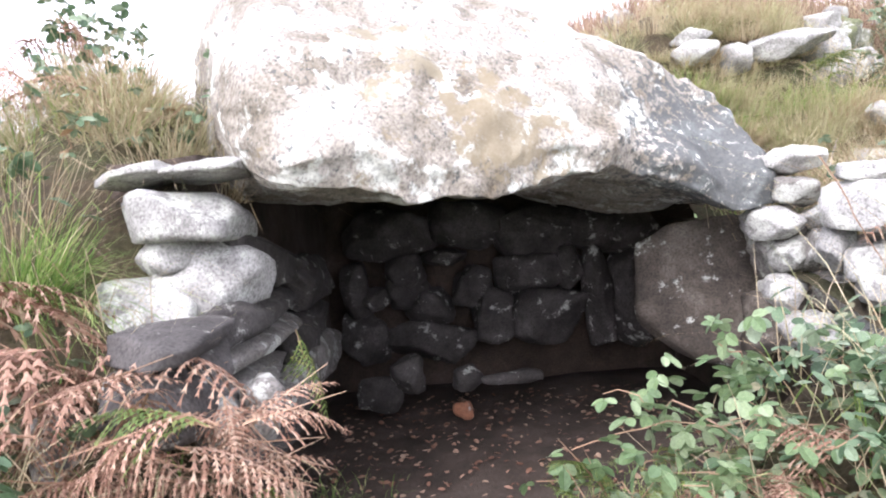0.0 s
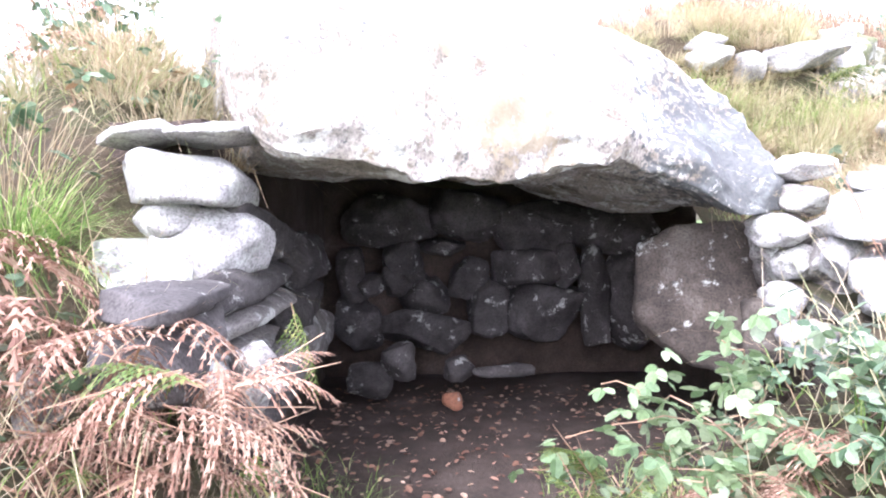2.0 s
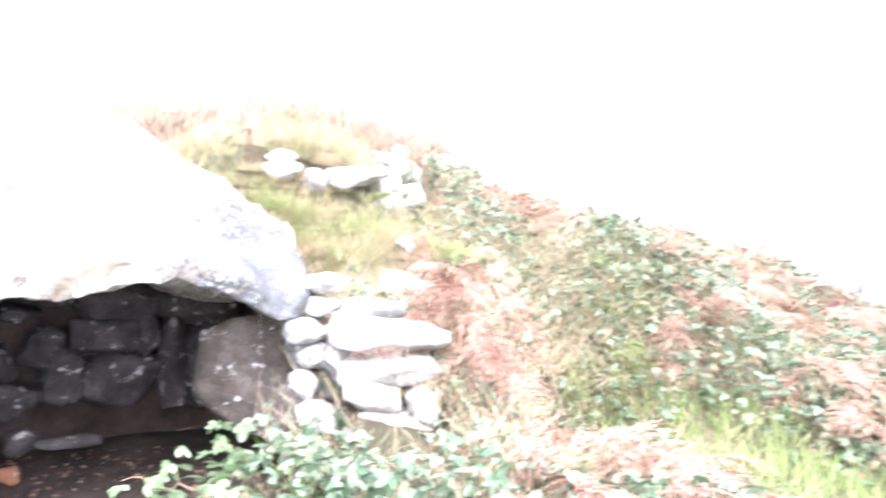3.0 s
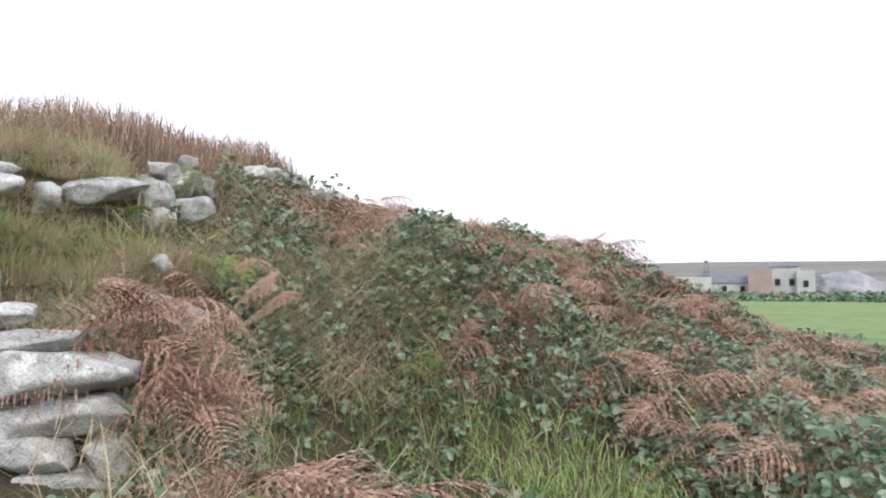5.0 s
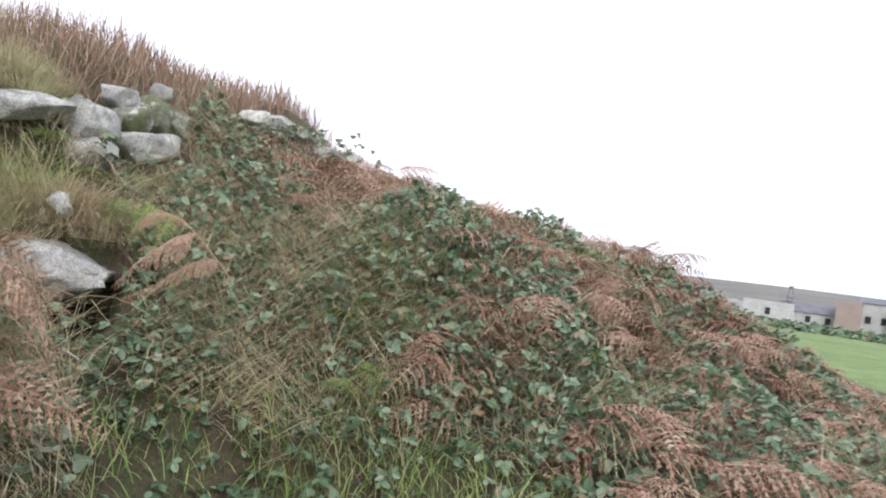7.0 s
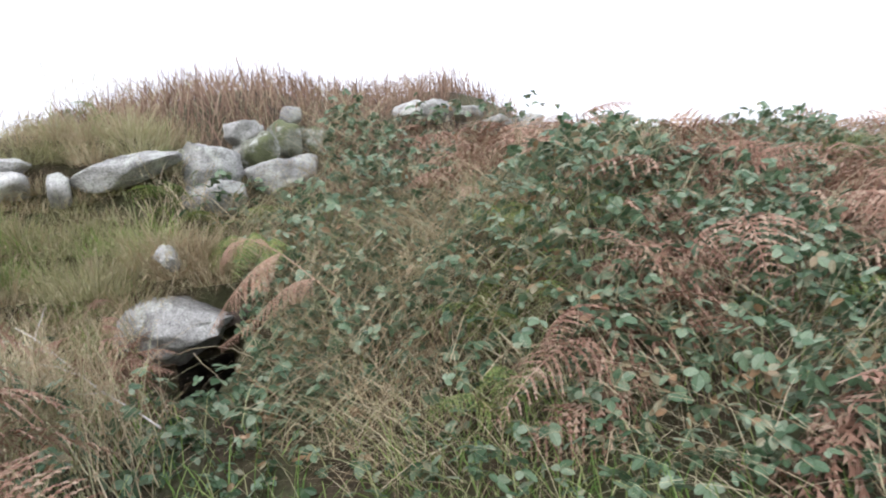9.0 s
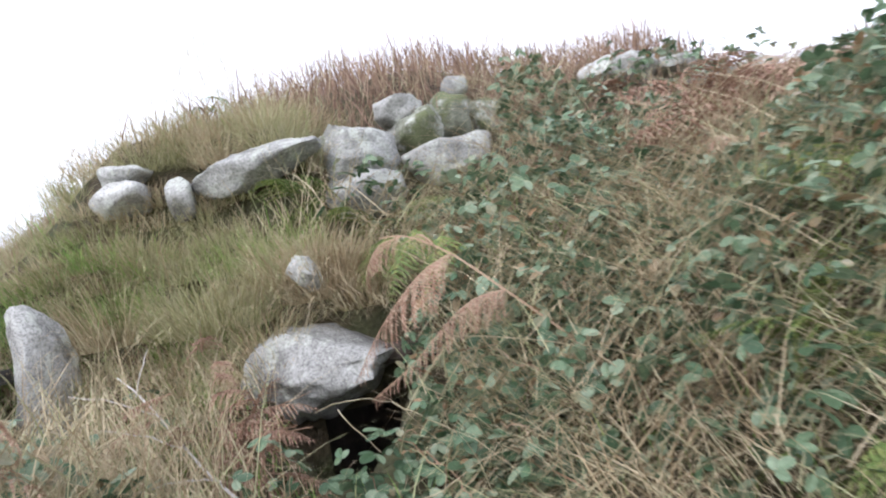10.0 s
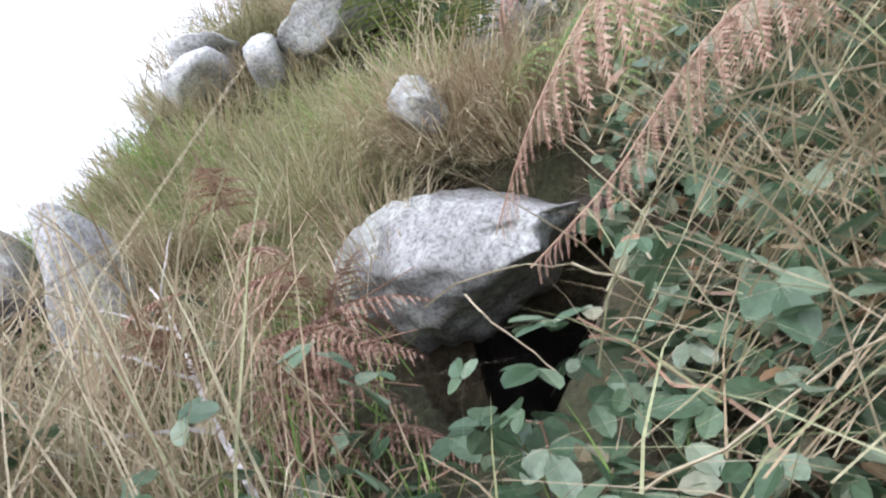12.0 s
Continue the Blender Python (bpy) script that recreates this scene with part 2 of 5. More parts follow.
def height(x, y):
    """Ground level: a low grassed cairn on a level field."""
    x, y = np.asarray(x, float), np.asarray(y, float)
    u, v = x - 0.9, y - 9.0
    r = np.sqrt((u / np.where(u < 0, 3.6, 8.4)) ** 2 + (v / np.where(v < 0, 4.9, 12.0)) ** 2 + 1e-9)
    z = 2.95 / (1 + r ** 3.8)
    z = z + bump(x, y, 2.6, 6.2, 1.2, 0.42) - bump(x, y, 2.3, 3.8, 0.6, 0.16) + bump(x, y, 1.65, 4.9, 0.45, 0.24) + bump(x, y, 2.3, 4.85, 0.4, 0.32) - bump(x, y, 1.9, 4.5, 0.5, 0.10) - bump(x, y, 2.95, 4.8, 0.42, 0.26) + bump(x, y, 4.8, 7.7, 0.9, 0.32) - bump(x, y, 2.78, 3.62, 0.24, 0.12) + bump(x, y, 2.62, 4.28, 0.27, 0.24)
    z = z - bump(x, y, 1.75, 3.7, 0.5, 0.15) - bump(x, y, 1.3, 4.25, 0.35, 0.14)
    z = z + bump(x, y, 7.6, 4.0, 1.7, 0.36) - bump(x, y, 6.6, 4.8, 0.9, 0.12) - bump(x, y, 7.6, 7.6, 2.2, 0.55) - bump(x, y, 12.5, 3.5, 2.6, 0.3)
    z = z - bump(x, y, 3.2, 2.45, 0.92, 0.56) - bump(x, y, -0.6, 5.6, 1.1, 0.3) - bump(x, y, 0.3, 5.3, 0.6, 0.22) + bump(x, y, 3.8, 7.3, 1.1, 0.10)
    z = z + bump(x, y, -1.5, 2.3, 0.55, 0.38) + bump(x, y, -1.6, 3.4, 1.0, 1.2) + bump(x, y, 2.4, 2.8, 0.5, 0.3)
    z = z + bump(x, y, 1.62, 4.72, 0.42, 0.26) + bump(x, y, 1.05, 4.75, 0.6, 0.22) + bump(x, y, 2.35, 4.75, 0.3, 0.16) + bump(x, y, 8.6, 5.7, 1.6, 0.36) + bump(x, y, 5.15, 3.8, 1.0, 0.53) + bump(x, y, 6.5, 5.7, 1.2, 0.26) + bump(x, y, 7.1, 4.4, 1.0, 0.28) + bump(x, y, 5.3, 7.7, 1.0, 0.26) + bump(x, y, -2.3, 3.6, 0.9, 0.2)
    # the field falls away from the cairn
    z = z - 3.2 * np.clip((np.hypot(x - 1, y - 6) - 20) / 125, 0, 1)
    z = z + 0.035 * wave(x, y, 1.7) * np.clip(z, 0, 1)
    # the small hole under its lintel
    h = np.sqrt(((x - 2.77) / 0.18) ** 2 + ((y - 3.95) / 0.2) ** 2)
    z = z - 1.15 * np.clip((1.2 - h) / 0.25, 0, 1)
    # trodden forecourt before the chamber
    d = np.sqrt(((x - 0.05) / 0.75) ** 2 + ((y - 1.6) / 1.6) ** 2)
    k = np.clip((1.25 - d) / 0.5, 0, 1)
    return z * (1 - k) + 0.0 * k


def in_chamber(x, y, pad=0.0):
    return (x > -0.86 - pad) & (x < 1.55 - 0.3 * np.clip(y - 3.2, 0, 2) + pad) & (y > 2.1) & (y < 3.95 + pad)


# ---- ground ----
def build_ground():
    near = np.concatenate([np.arange(-14, 2.6, 0.16), np.arange(2.6, 3.4, 0.04), np.arange(3.4, 16.01, 0.16)])
    far = np.array([20, 27, 36, 50, 75, 120, 200, 350, 600, 1000, 1700, 3000.0])
    xs = np.concatenate([-far[::-1], near, far])
    ys = np.concatenate([-far[::-1], np.arange(-8, 3.5, 0.16), np.arange(3.5, 4.4, 0.04), np.arange(4.4, 20.01, 0.16), far[1:]])
    gx, gy = np.meshgrid(xs, ys)
    gz = height(gx, gy)
    ny, nx = gx.shape
    v = np.stack([gx.ravel(), gy.ravel(), gz.ravel()], 1)
    i, j = np.meshgrid(np.arange(nx - 1), np.arange(ny - 1))
    a = (j * nx + i).ravel()
    cx, cy = (gx[:-1, :-1] + gx[1:, 1:]).ravel() / 2, (gy[:-1, :-1] + gy[1:, 1:]).ravel() / 2
    keep = ~in_chamber(cx, cy) & ~((cx > 2.60) & (cx < 2.87) & (cy > 3.98) & (cy < 4.17))
    a = a[keep]
    tris = np.concatenate([np.stack([a, a + 1, a + nx + 1], 1), np.stack([a, a + nx + 1, a + nx], 1)])
    ob = array_mesh("ground", v, tris, TURF, True)
    ob.data.materials.append(FIELD)
    n = len(tris) // 2
    d = np.hypot(cx[keep] - 1, cy[keep] - 6)
    ob.data.polygons.foreach_set("material_index", np.tile((d > 16).astype(np.int32), 2))
    tagged(ob, "dark leaf litter and turf on a low cairn in green pasture", "ground", kind="structure")


build_ground()


def slab_mesh(name, x0, x1, y0, y1, z0, z1, material, label, category="wall"):
    bm = bmesh.new()
    bmesh.ops.create_cube(bm, size=1)
    bmesh.ops.scale(bm, vec=(x1 - x0, y1 - y0, z1 - z0), verts=bm.verts)
    bmesh.ops.translate(bm, vec=((x0 + x1) / 2, (y0 + y1) / 2, (z0 + z1) / 2), verts=bm.verts)
    bmesh.ops.subdivide_edges(bm, edges=bm.edges, cuts=12, use_grid_fill=True)
    for w in bm.verts:
        w.co += 0.025 * noise.noise_vector(w.co * 3.0)
    return tagged(part(name, bm, material), label, category, kind="structure")


slab_mesh("floor", -1.3, 1.9, 1.95, 5.3, -0.3, -0.03, SOIL, "damp dark trodden earth floor of the chamber", "floor")
slab_mesh("wall_west", -1.25, -0.92, 2.62, 5.4, -0.2, 1.56, SOIL, "dark packed earth behind the chamber stones")
slab_mesh("wall_east", 1.70, 1.9, 3.25, 5.4, -0.2, 1.1, SOIL, "dark packed earth behind the chamber stones")
slab_mesh("wall_north", -1.2, 1.9, 5.22, 5.4, -0.2, 1.53, SOIL, "dark packed earth behind the chamber end wall")
slab_mesh("ceiling", -0.98, 1.45, 3.7, 5.4, 1.47, 1.53, SHADED_GRANITE, "granite roof slab over the chamber, shade put into its colour", "ceiling")


def creep_passage():
    """The low passage that runs back into the cairn behind the small hole."""
    x0, x1, y0, y1, z0, z1 = 2.44, 3.08, 3.99, 5.3, -0.1, 1.28
    bm = bmesh.new()
    v = [bm.verts.new((x, y, z)) for y in (y0, y1) for x, z in ((x0, z0), (x1, z0), (x1, z1), (x0, z1))]
    for f in ((0, 1, 5, 4), (1, 2, 6, 5), (2, 3, 7, 6), (3, 0, 4, 7), (4, 5, 6, 7)):
        bm.faces.new([v[k] for k in f])
    bmesh.ops.subdivide_edges(bm, edges=bm.edges, cuts=5, use_grid_fill=True)
    for w in bm.verts:
        w.co += 0.03 * noise.noise_vector(w.co * 4.0)
    bmesh.ops.solidify(bm, geom=bm.faces[:], thickness=0.06)
    tagged(part("wall_passage", bm, SOIL), "dark earth and stone lining of the low passage", "wall", kind="structure")


creep_passage()


def rock(name, spec, material, parent=None, label="", seed=0, box=3.2, rough=0.10, detail=3, tilt=0.0, chips=16):
    """One weathered stone: a rounded block with worn corners and uneven faces, at its place and size."""
    x, y, z, w, d, h, yaw = spec
    bm = bmesh.new()
    bmesh.ops.create_icosphere(bm, subdivisions=detail, radius=1.0)
    rnd = random.Random(seed)
    o = Vector((rnd.uniform(-50, 50), rnd.uniform(-50, 50), rnd.uniform(-50, 50)))
    cuts = [(Vector((rnd.gauss(0, 1), rnd.gauss(0, 1), rnd.gauss(0, 1))).normalized(), rnd.uniform(0.74, 1.04)) for _ in range(chips)]
    size = min(w, d, h)
    for q in bm.verts:
        c = q.co.normalized()
        k = (abs(c.x) ** box + abs(c.y) ** box + abs(c.z) ** box) ** (-1 / box)
        c = c * k
        for normal, far in cuts:
            over = c.dot(normal) - far
            if over > 0:
                c -= normal * over * 0.96
        p = Vector((c.x * w / 2, c.y * d / 2, c.z * h / 2))
        p += q.co.normalized() * ((noise.fractal(p * (1.4 / size) + o, 1.0, 2.0, 4) + 0.45 * noise.fractal(p * 22 + o, 1.0, 2.0, 3)) * rough * size)
        q.co = p
    bm.normal_update()
    ob = part(name, bm, material, parent, label)
    ob.matrix_local = pose(x, y, z, 0, tilt, yaw)
    return ob


def stone_wall(name, label, courses, material, pale=None, seed=0, rough=0.1, box=4.0, grow=1.1, mossy=(), chips=16):
    base = new(name)
    tagged(base, label, "stone wall")
    for k, (*s, tilt) in enumerate(courses if len(courses[0]) == 8 else [(*c, random.Random(seed + i).uniform(-7, 7)) for i, c in enumerate(courses)]):
        s[3] *= grow
        s[5] *= grow
        mat = pale if pale is not None and k % 3 == 1 else material
        mat = MOSSY_GRANITE if k in mossy else mat
        rock("stone", s, mat, base, "", seed + k, box, rough, 4 if max(s[3:6]) > 0.22 else 3, tilt, chips)
    return base


# ---- chamber ----
LEFT_JAMB = [
    (-0.94, 2.49, 1.33, 0.42, 0.45, 0.185, -4, 3),
    (-1.07, 2.5, 1.475, 0.29, 0.4, 0.075, -4, -7),
    (-0.83, 2.5, 1.478, 0.26, 0.4, 0.07, 3, -2),
    (-0.99, 2.45, 1.185, 0.225, 0.3, 0.125, 10, -7),
    (-0.85, 2.58, 1.10, 0.38, 0.5, 0.26, 8, -14),
    (-1.18, 2.44, 0.97, 0.60, 0.5, 0.27, 5, -4),
    (-1.37, 2.32, 0.90, 0.17, 0.3, 0.13, 0, 5),
    (-0.85, 2.27, 0.77, 0.14, 0.25, 0.13, 0, 0),
    (-1.1, 2.22, 0.81, 0.15, 0.2, 0.08, 0, 0),
]
stone_wall("dry_stone_jamb", "pale weathered granite blocks stacked beside the chamber mouth", LEFT_JAMB, PALE_GRANITE, None, 10, 0.07, 10.0, 1.05)

LOW_STONES = [
    (-1.13, 1.93, 0.6, 0.14, 0.3, 0.33, 18.43),
    (-0.73, 2.07, 0.65, 0.13, 0.3, 0.22, 18.43),
    (-0.61, 2.1, 0.7, 0.13, 0.3, 0.21, 18.43),
]
stone_wall("low_kerb", "grey granite footing stones half hidden by bracken", LOW_STONES, GRANITE, None, 40)

INNER = [
    (-0.84, 2.75, 0.93, 1.08, 0.3, 0.17, 91.76),
    (-0.84, 2.72, 0.81, 1.22, 0.3, 0.11, 91.76),
    (-0.86, 3.12, 1.11, 1.17, 0.3, 0.2, 91.76),
    (-0.86, 3.97, 0.7, 1.43, 0.25, 0.18, 91.76),
    (-0.88, 3.83, 0.49, 1.66, 0.3, 0.29, 91.76),
    (-0.82, 1.95, 0.95, 0.5, 0.3, 0.09, 91.76),
    (-0.82, 1.94, 0.82, 0.51, 0.3, 0.17, 91.76),
    (-0.84, 2.65, 0.65, 0.76, 0.3, 0.18, 91.76),
    (-0.86, 4.12, 0.93, 1.05, 0.25, 0.27, 91.76),
    (-0.85, 3.06, 0.39, 1.14, 0.3, 0.17, 91.76),
]
stone_wall("chamber_side_wall", "granite blocks lining the chamber side, most darkened to stand for shade", INNER, SHADED_GRANITE, GRANITE, 60, 0.09, 5.0, 1.15)

BACK_LOWER = [
    (-0.54, 5.06, 0.68, 0.18, 0.25, 0.15, -2.49),
    (-0.3, 5.08, 0.7, 0.26, 0.3, 0.23, -2.49),
    (-0.15, 5.07, 0.59, 0.32, 0.3, 0.24, -2.49),
    (-0.3, 5.08, 0.87, 0.25, 0.3, 0.22, -2.49),
    (-0.02, 5.07, 0.96, 0.28, 0.3, 0.12, -2.49),
    (0.17, 5.06, 0.72, 0.24, 0.3, 0.27, -2.49),
    (0.3, 5.05, 0.51, 0.29, 0.3, 0.35, -2.49),
    (0.71, 5.06, 0.47, 0.56, 0.35, 0.38, -2.49),
    (0.6, 5.04, 0.79, 0.46, 0.3, 0.24, -2.49),
    (0.91, 5.03, 0.82, 0.17, 0.3, 0.28, -2.49),
    (1.09, 4.99, 0.58, 0.19, 0.25, 0.64, -2.49),
    (1.36, 5.01, 0.58, 0.35, 0.3, 0.68, -2.49),
    (-0.7, 5.1, 0.74, 0.18, 0.3, 0.37, -2.49),
]
BACK_UPPER = [
    (-0.63, 5.09, 0.39, 0.33, 0.3, 0.33, -2.49),
    (-0.16, 5.07, 0.35, 0.61, 0.3, 0.25, -2.49),
    (-0.4, 5.11, 1.16, 0.61, 0.35, 0.33, -2.49),
    (0.16, 5.08, 1.18, 0.52, 0.35, 0.32, -2.49),
    (0.69, 5.06, 1.09, 0.58, 0.35, 0.34, -2.49),
    (1.25, 5.04, 1.08, 0.55, 0.35, 0.32, -2.49),
]
stone_wall("chamber_end_wall", "granite blocks closing the chamber end, darkened to stand for shade", BACK_LOWER + BACK_UPPER, SHADED_GRANITE, None, 90, 0.09, 5.0, 1.2)

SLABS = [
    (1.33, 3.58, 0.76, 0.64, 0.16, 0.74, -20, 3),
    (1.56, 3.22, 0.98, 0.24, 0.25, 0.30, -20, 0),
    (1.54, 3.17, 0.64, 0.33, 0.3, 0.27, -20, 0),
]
stone_wall("upright_slabs", "upright brown granite slabs with pale edges beside the mouth, darkened for shade", SLABS, SLAB_GRANITE, GRANITE, 130, 0.13, 8.0, 1.05, (), 6)

RIGHT_JAMB = [
    (1.62, 3.17, 1.385, 0.27, 0.3, 0.12, -15, -6),
    (1.60, 3.15, 1.24, 0.22, 0.3, 0.14, -20, 4),
    (1.50, 3.12, 1.105, 0.24, 0.3, 0.14, -12, -3),
    (1.55, 3.1, 0.95, 0.17, 0.3, 0.155, -20, 0),
    (1.665, 3.03, 0.965, 0.155, 0.3, 0.185, -20, 5),
    (1.70, 3.08, 1.10, 0.17, 0.3, 0.12, -20, 0),
    (1.50, 3.1, 0.79, 0.18, 0.3, 0.16, -15, 4),
    (1.69, 3.0, 0.80, 0.22, 0.3, 0.16, -20, -4),
    (1.55, 2.98, 0.63, 0.25, 0.3, 0.17, -20, 0),
    (1.77, 2.93, 0.63, 0.22, 0.3, 0.16, -20, 3),
]
stone_wall("dry_stone_facing", "rounded pale granite cobbles stacked as a dry wall", RIGHT_JAMB, PALE_GRANITE, GRANITE, 150, 0.09, 3.6, 1.08)

FLANK = [
    (1.77, 2.54, 1.15, 0.62, 0.38, 0.185, -25, 3),
    (1.83, 2.54, 0.965, 0.60, 0.38, 0.17, -25, -2),
    (1.71, 2.66, 1.285, 0.36, 0.32, 0.105, -25, 2),
    (1.56, 2.74, 1.0, 0.14, 0.25, 0.2, -25, 0),
    (1.95, 2.44, 0.79, 0.19, 0.25, 0.18, -25, 6),
    (1.70, 2.54, 0.83, 0.30, 0.3, 0.15, -25, 0),
    (1.80, 2.5, 0.66, 0.5, 0.3, 0.2, -25, 0),
]
stone_wall("dry_stone_flank", "long pale granite blocks laid as a low dry wall", FLANK, PALE_GRANITE, None, 180, 0.07, 9.0, 1.05)

KERB = [
    (1.72, 4.55, 2.29, 0.21, 0.28, 0.10, 5, -3),
    (1.69, 4.52, 2.175, 0.27, 0.3, 0.145, 8, 4),
    (1.99, 4.52, 2.13, 0.11, 0.22, 0.19, 20, 0),
    (2.35, 4.57, 2.205, 0.60, 0.32, 0.17, 8, -9),
    (2.76, 4.85, 2.21, 0.36, 0.32, 0.30, 30, 3),
    (2.63, 4.90, 2.26, 0.16, 0.22, 0.17, 30, 0),
    (2.965, 5.22, 2.455, 0.24, 0.28, 0.20, 34, 10),
    (3.05, 5.20, 2.32, 0.27, 0.3, 0.26, 34, 0),
    (3.19, 5.43, 2.43, 0.21, 0.3, 0.32, 30, 8),
    (3.27, 5.60, 2.62, 0.15, 0.2, 0.15, 30, -14),
    (3.40, 5.62, 2.40, 0.28, 0.3, 0.28, 30, 0),
    (2.76, 4.85, 2.01, 0.44, 0.36, 0.20, 35, 0),
    (3.20, 5.27, 2.14, 0.56, 0.36, 0.23, 41, -8),
    (3.39, 5.38, 1.98, 0.18, 0.22, 0.13, 41, 0),
]
stone_wall("upper_kerb", "pale lichened and mossy granite blocks high on the cairn", KERB, PALE_GRANITE, None, 210, 0.08, 8.0, 1.06, (5, 7, 8, 10))

lintel = new("creep_lintel")
tagged(lintel, "pale lichened granite lintel over a small dark hole", "stone wall")
wedge = rock("stone", (2.66, 4.05, 1.31, 0.55, 0.48, 0.32, -14), PALE_GRANITE, lintel, "", 251, 6.5, 0.09, 5, 2)
for q in wedge.data.vertices:
    k = min(1.0, max(0.0, (q.co.x + 0.01) / 0.26))
    q.co.z = q.co.z * (1.3 - 0.5 * k if q.co.z < 0 else 1 - 0.75 * k)
rock("packed_earth", (2.74, 4.25, 1.33, 0.62, 0.22, 0.46, 0), TURF, lintel, "dark earth packed behind the lintel", 244, 8.0, 0.05, 4, 0, 4)
tagged(rock("half_buried_stone", (2.635, 4.07, 1.655, 0.11, 0.16, 0.15, 25), PALE_GRANITE, None, "", 247, 4.0, 0.1, 4, -35), "small pale stone half buried in the grassy bank", "stone")
tagged(rock("bank_stone", (1.59, 3.96, float(height(1.59, 3.96)) + 0.22, 0.19, 0.26, 0.62, -20), PALE_GRANITE, None, "", 360, 5.0, 0.09, 4, 6), "pale lichened granite block set upright in the bank behind the capstone", "stone")
for k, (x, y, w, h) in enumerate(((1.52, 5.55, 0.34, 0.24), (1.40, 5.62, 0.30, 0.26), (1.62, 5.85, 0.26, 0.18))):
    tagged(rock("kerb_stone", (x, y, float(height(x, y)) + 0.02 + 0.12 * (k == 2), w, 0.3, h, 10), PALE_GRANITE, None, "", 340 + k, 5.0, 0.09, 4), "pale granite stone showing through grass high on the cairn", "stone", "stones high on the cairn")


RIDGE = [
    (4.46, 6.45, 0.32, 0.4, 0.20, 35),
    (4.27, 6.40, 0.20, 0.3, 0.14, 35),
    (5.37, 6.75, 0.26, 0.4, 0.16, 35),
    (5.60, 6.60, 0.34, 0.4, 0.13, 35),
    (5.04, 6.50, 0.34, 0.4, 0.14, 35),
    (6.02, 6.70, 0.24, 0.4, 0.14, 35),
    (4.75, 6.50, 0.26, 0.35, 0.12, 35),
]
stone_wall("ridge_kerb", "scattered pale kerb stones along the ridge", [(x, y, float(height(x, y)) + 0.16, w, d, h, a) for x, y, w, d, h, a in RIDGE], PALE_GRANITE, None, 260, 0.09, 4.5)

FLOOR_STONES = [
    (-0.5, 4.35, 0.15, 0.29, 0.3, 0.23, 0.0),
    (-0.3, 4.33, 0.27, 0.25, 0.25, 0.27, 0.0),
    (0.08, 4.3, 0.22, 0.21, 0.2, 0.16, 0.0),
    (0.37, 4.28, 0.21, 0.42, 0.15, 0.09, 0.0),
]
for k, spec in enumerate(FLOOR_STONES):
    tagged(rock("fallen_stone", spec, SHADED_GRANITE, None, "", 300 + k), "fallen granite stone lying on the chamber floor, darkened to stand for shade", "stone", "fallen stones on the floor")
tagged(rock("brick", (0.03, 4.25, 0.03, 0.13, 0.1, 0.11, 0.0), BRICK, None, "", 320, 8.0, 0.03), "broken red-brown brick lying on the earth floor", "brick")


def lichen_patches(m):
    """Dark crusty lichen near one end of the stone and a tan weathered scar at its middle."""
    n, l = m.node_tree.nodes, m.node_tree.links
    p = n["Principled BSDF"]
    col = p.inputs["Base Color"].links[0].from_socket
    tc = n.new("ShaderNodeTexCoord")
    for place_at, radius, tone, scale, lo in (((1.42, 3.0, 1.45), 0.80, (0.055, 0.064, 0.066), 26, 0.43), ((0.30, 2.50, 1.62), 0.42, (0.20, 0.165, 0.105), 9, 0.47), ((-0.1, 2.5, 1.9), 0.5, (0.22, 0.19, 0.13), 6, 0.55)):
        d = n.new("ShaderNodeVectorMath")
        d.operation = "DISTANCE"
        l.new(tc.outputs["Object"], d.inputs[0])
        d.inputs[1].default_value = place_at
        near = n.new("ShaderNodeMapRange")
        near.inputs["From Min"].default_value, near.inputs["From Max"].default_value = radius, radius * 0.35
        near.inputs["To Min"].default_value, near.inputs["To Max"].default_value = -0.16, 0.06
        l.new(d.outputs["Value"], near.inputs["Value"])
        spots = noise_node(n, l, scale, 7, 0.7, tc.outputs["Object"])
        add = n.new("ShaderNodeMath")
        l.new(spots.outputs["Fac"], add.inputs[0])
        l.new(near.outputs[0], add.inputs[1])
        edge = ramp(n, [(lo, (0, 0, 0)), (lo + 0.05, (0.85, 0.85, 0.85))])
        l.new(add.outputs[0], edge.inputs[0])
        col = mixed(n, l, edge.outputs[0], col, tone)
    l.new(col, p.inputs["Base Color"])


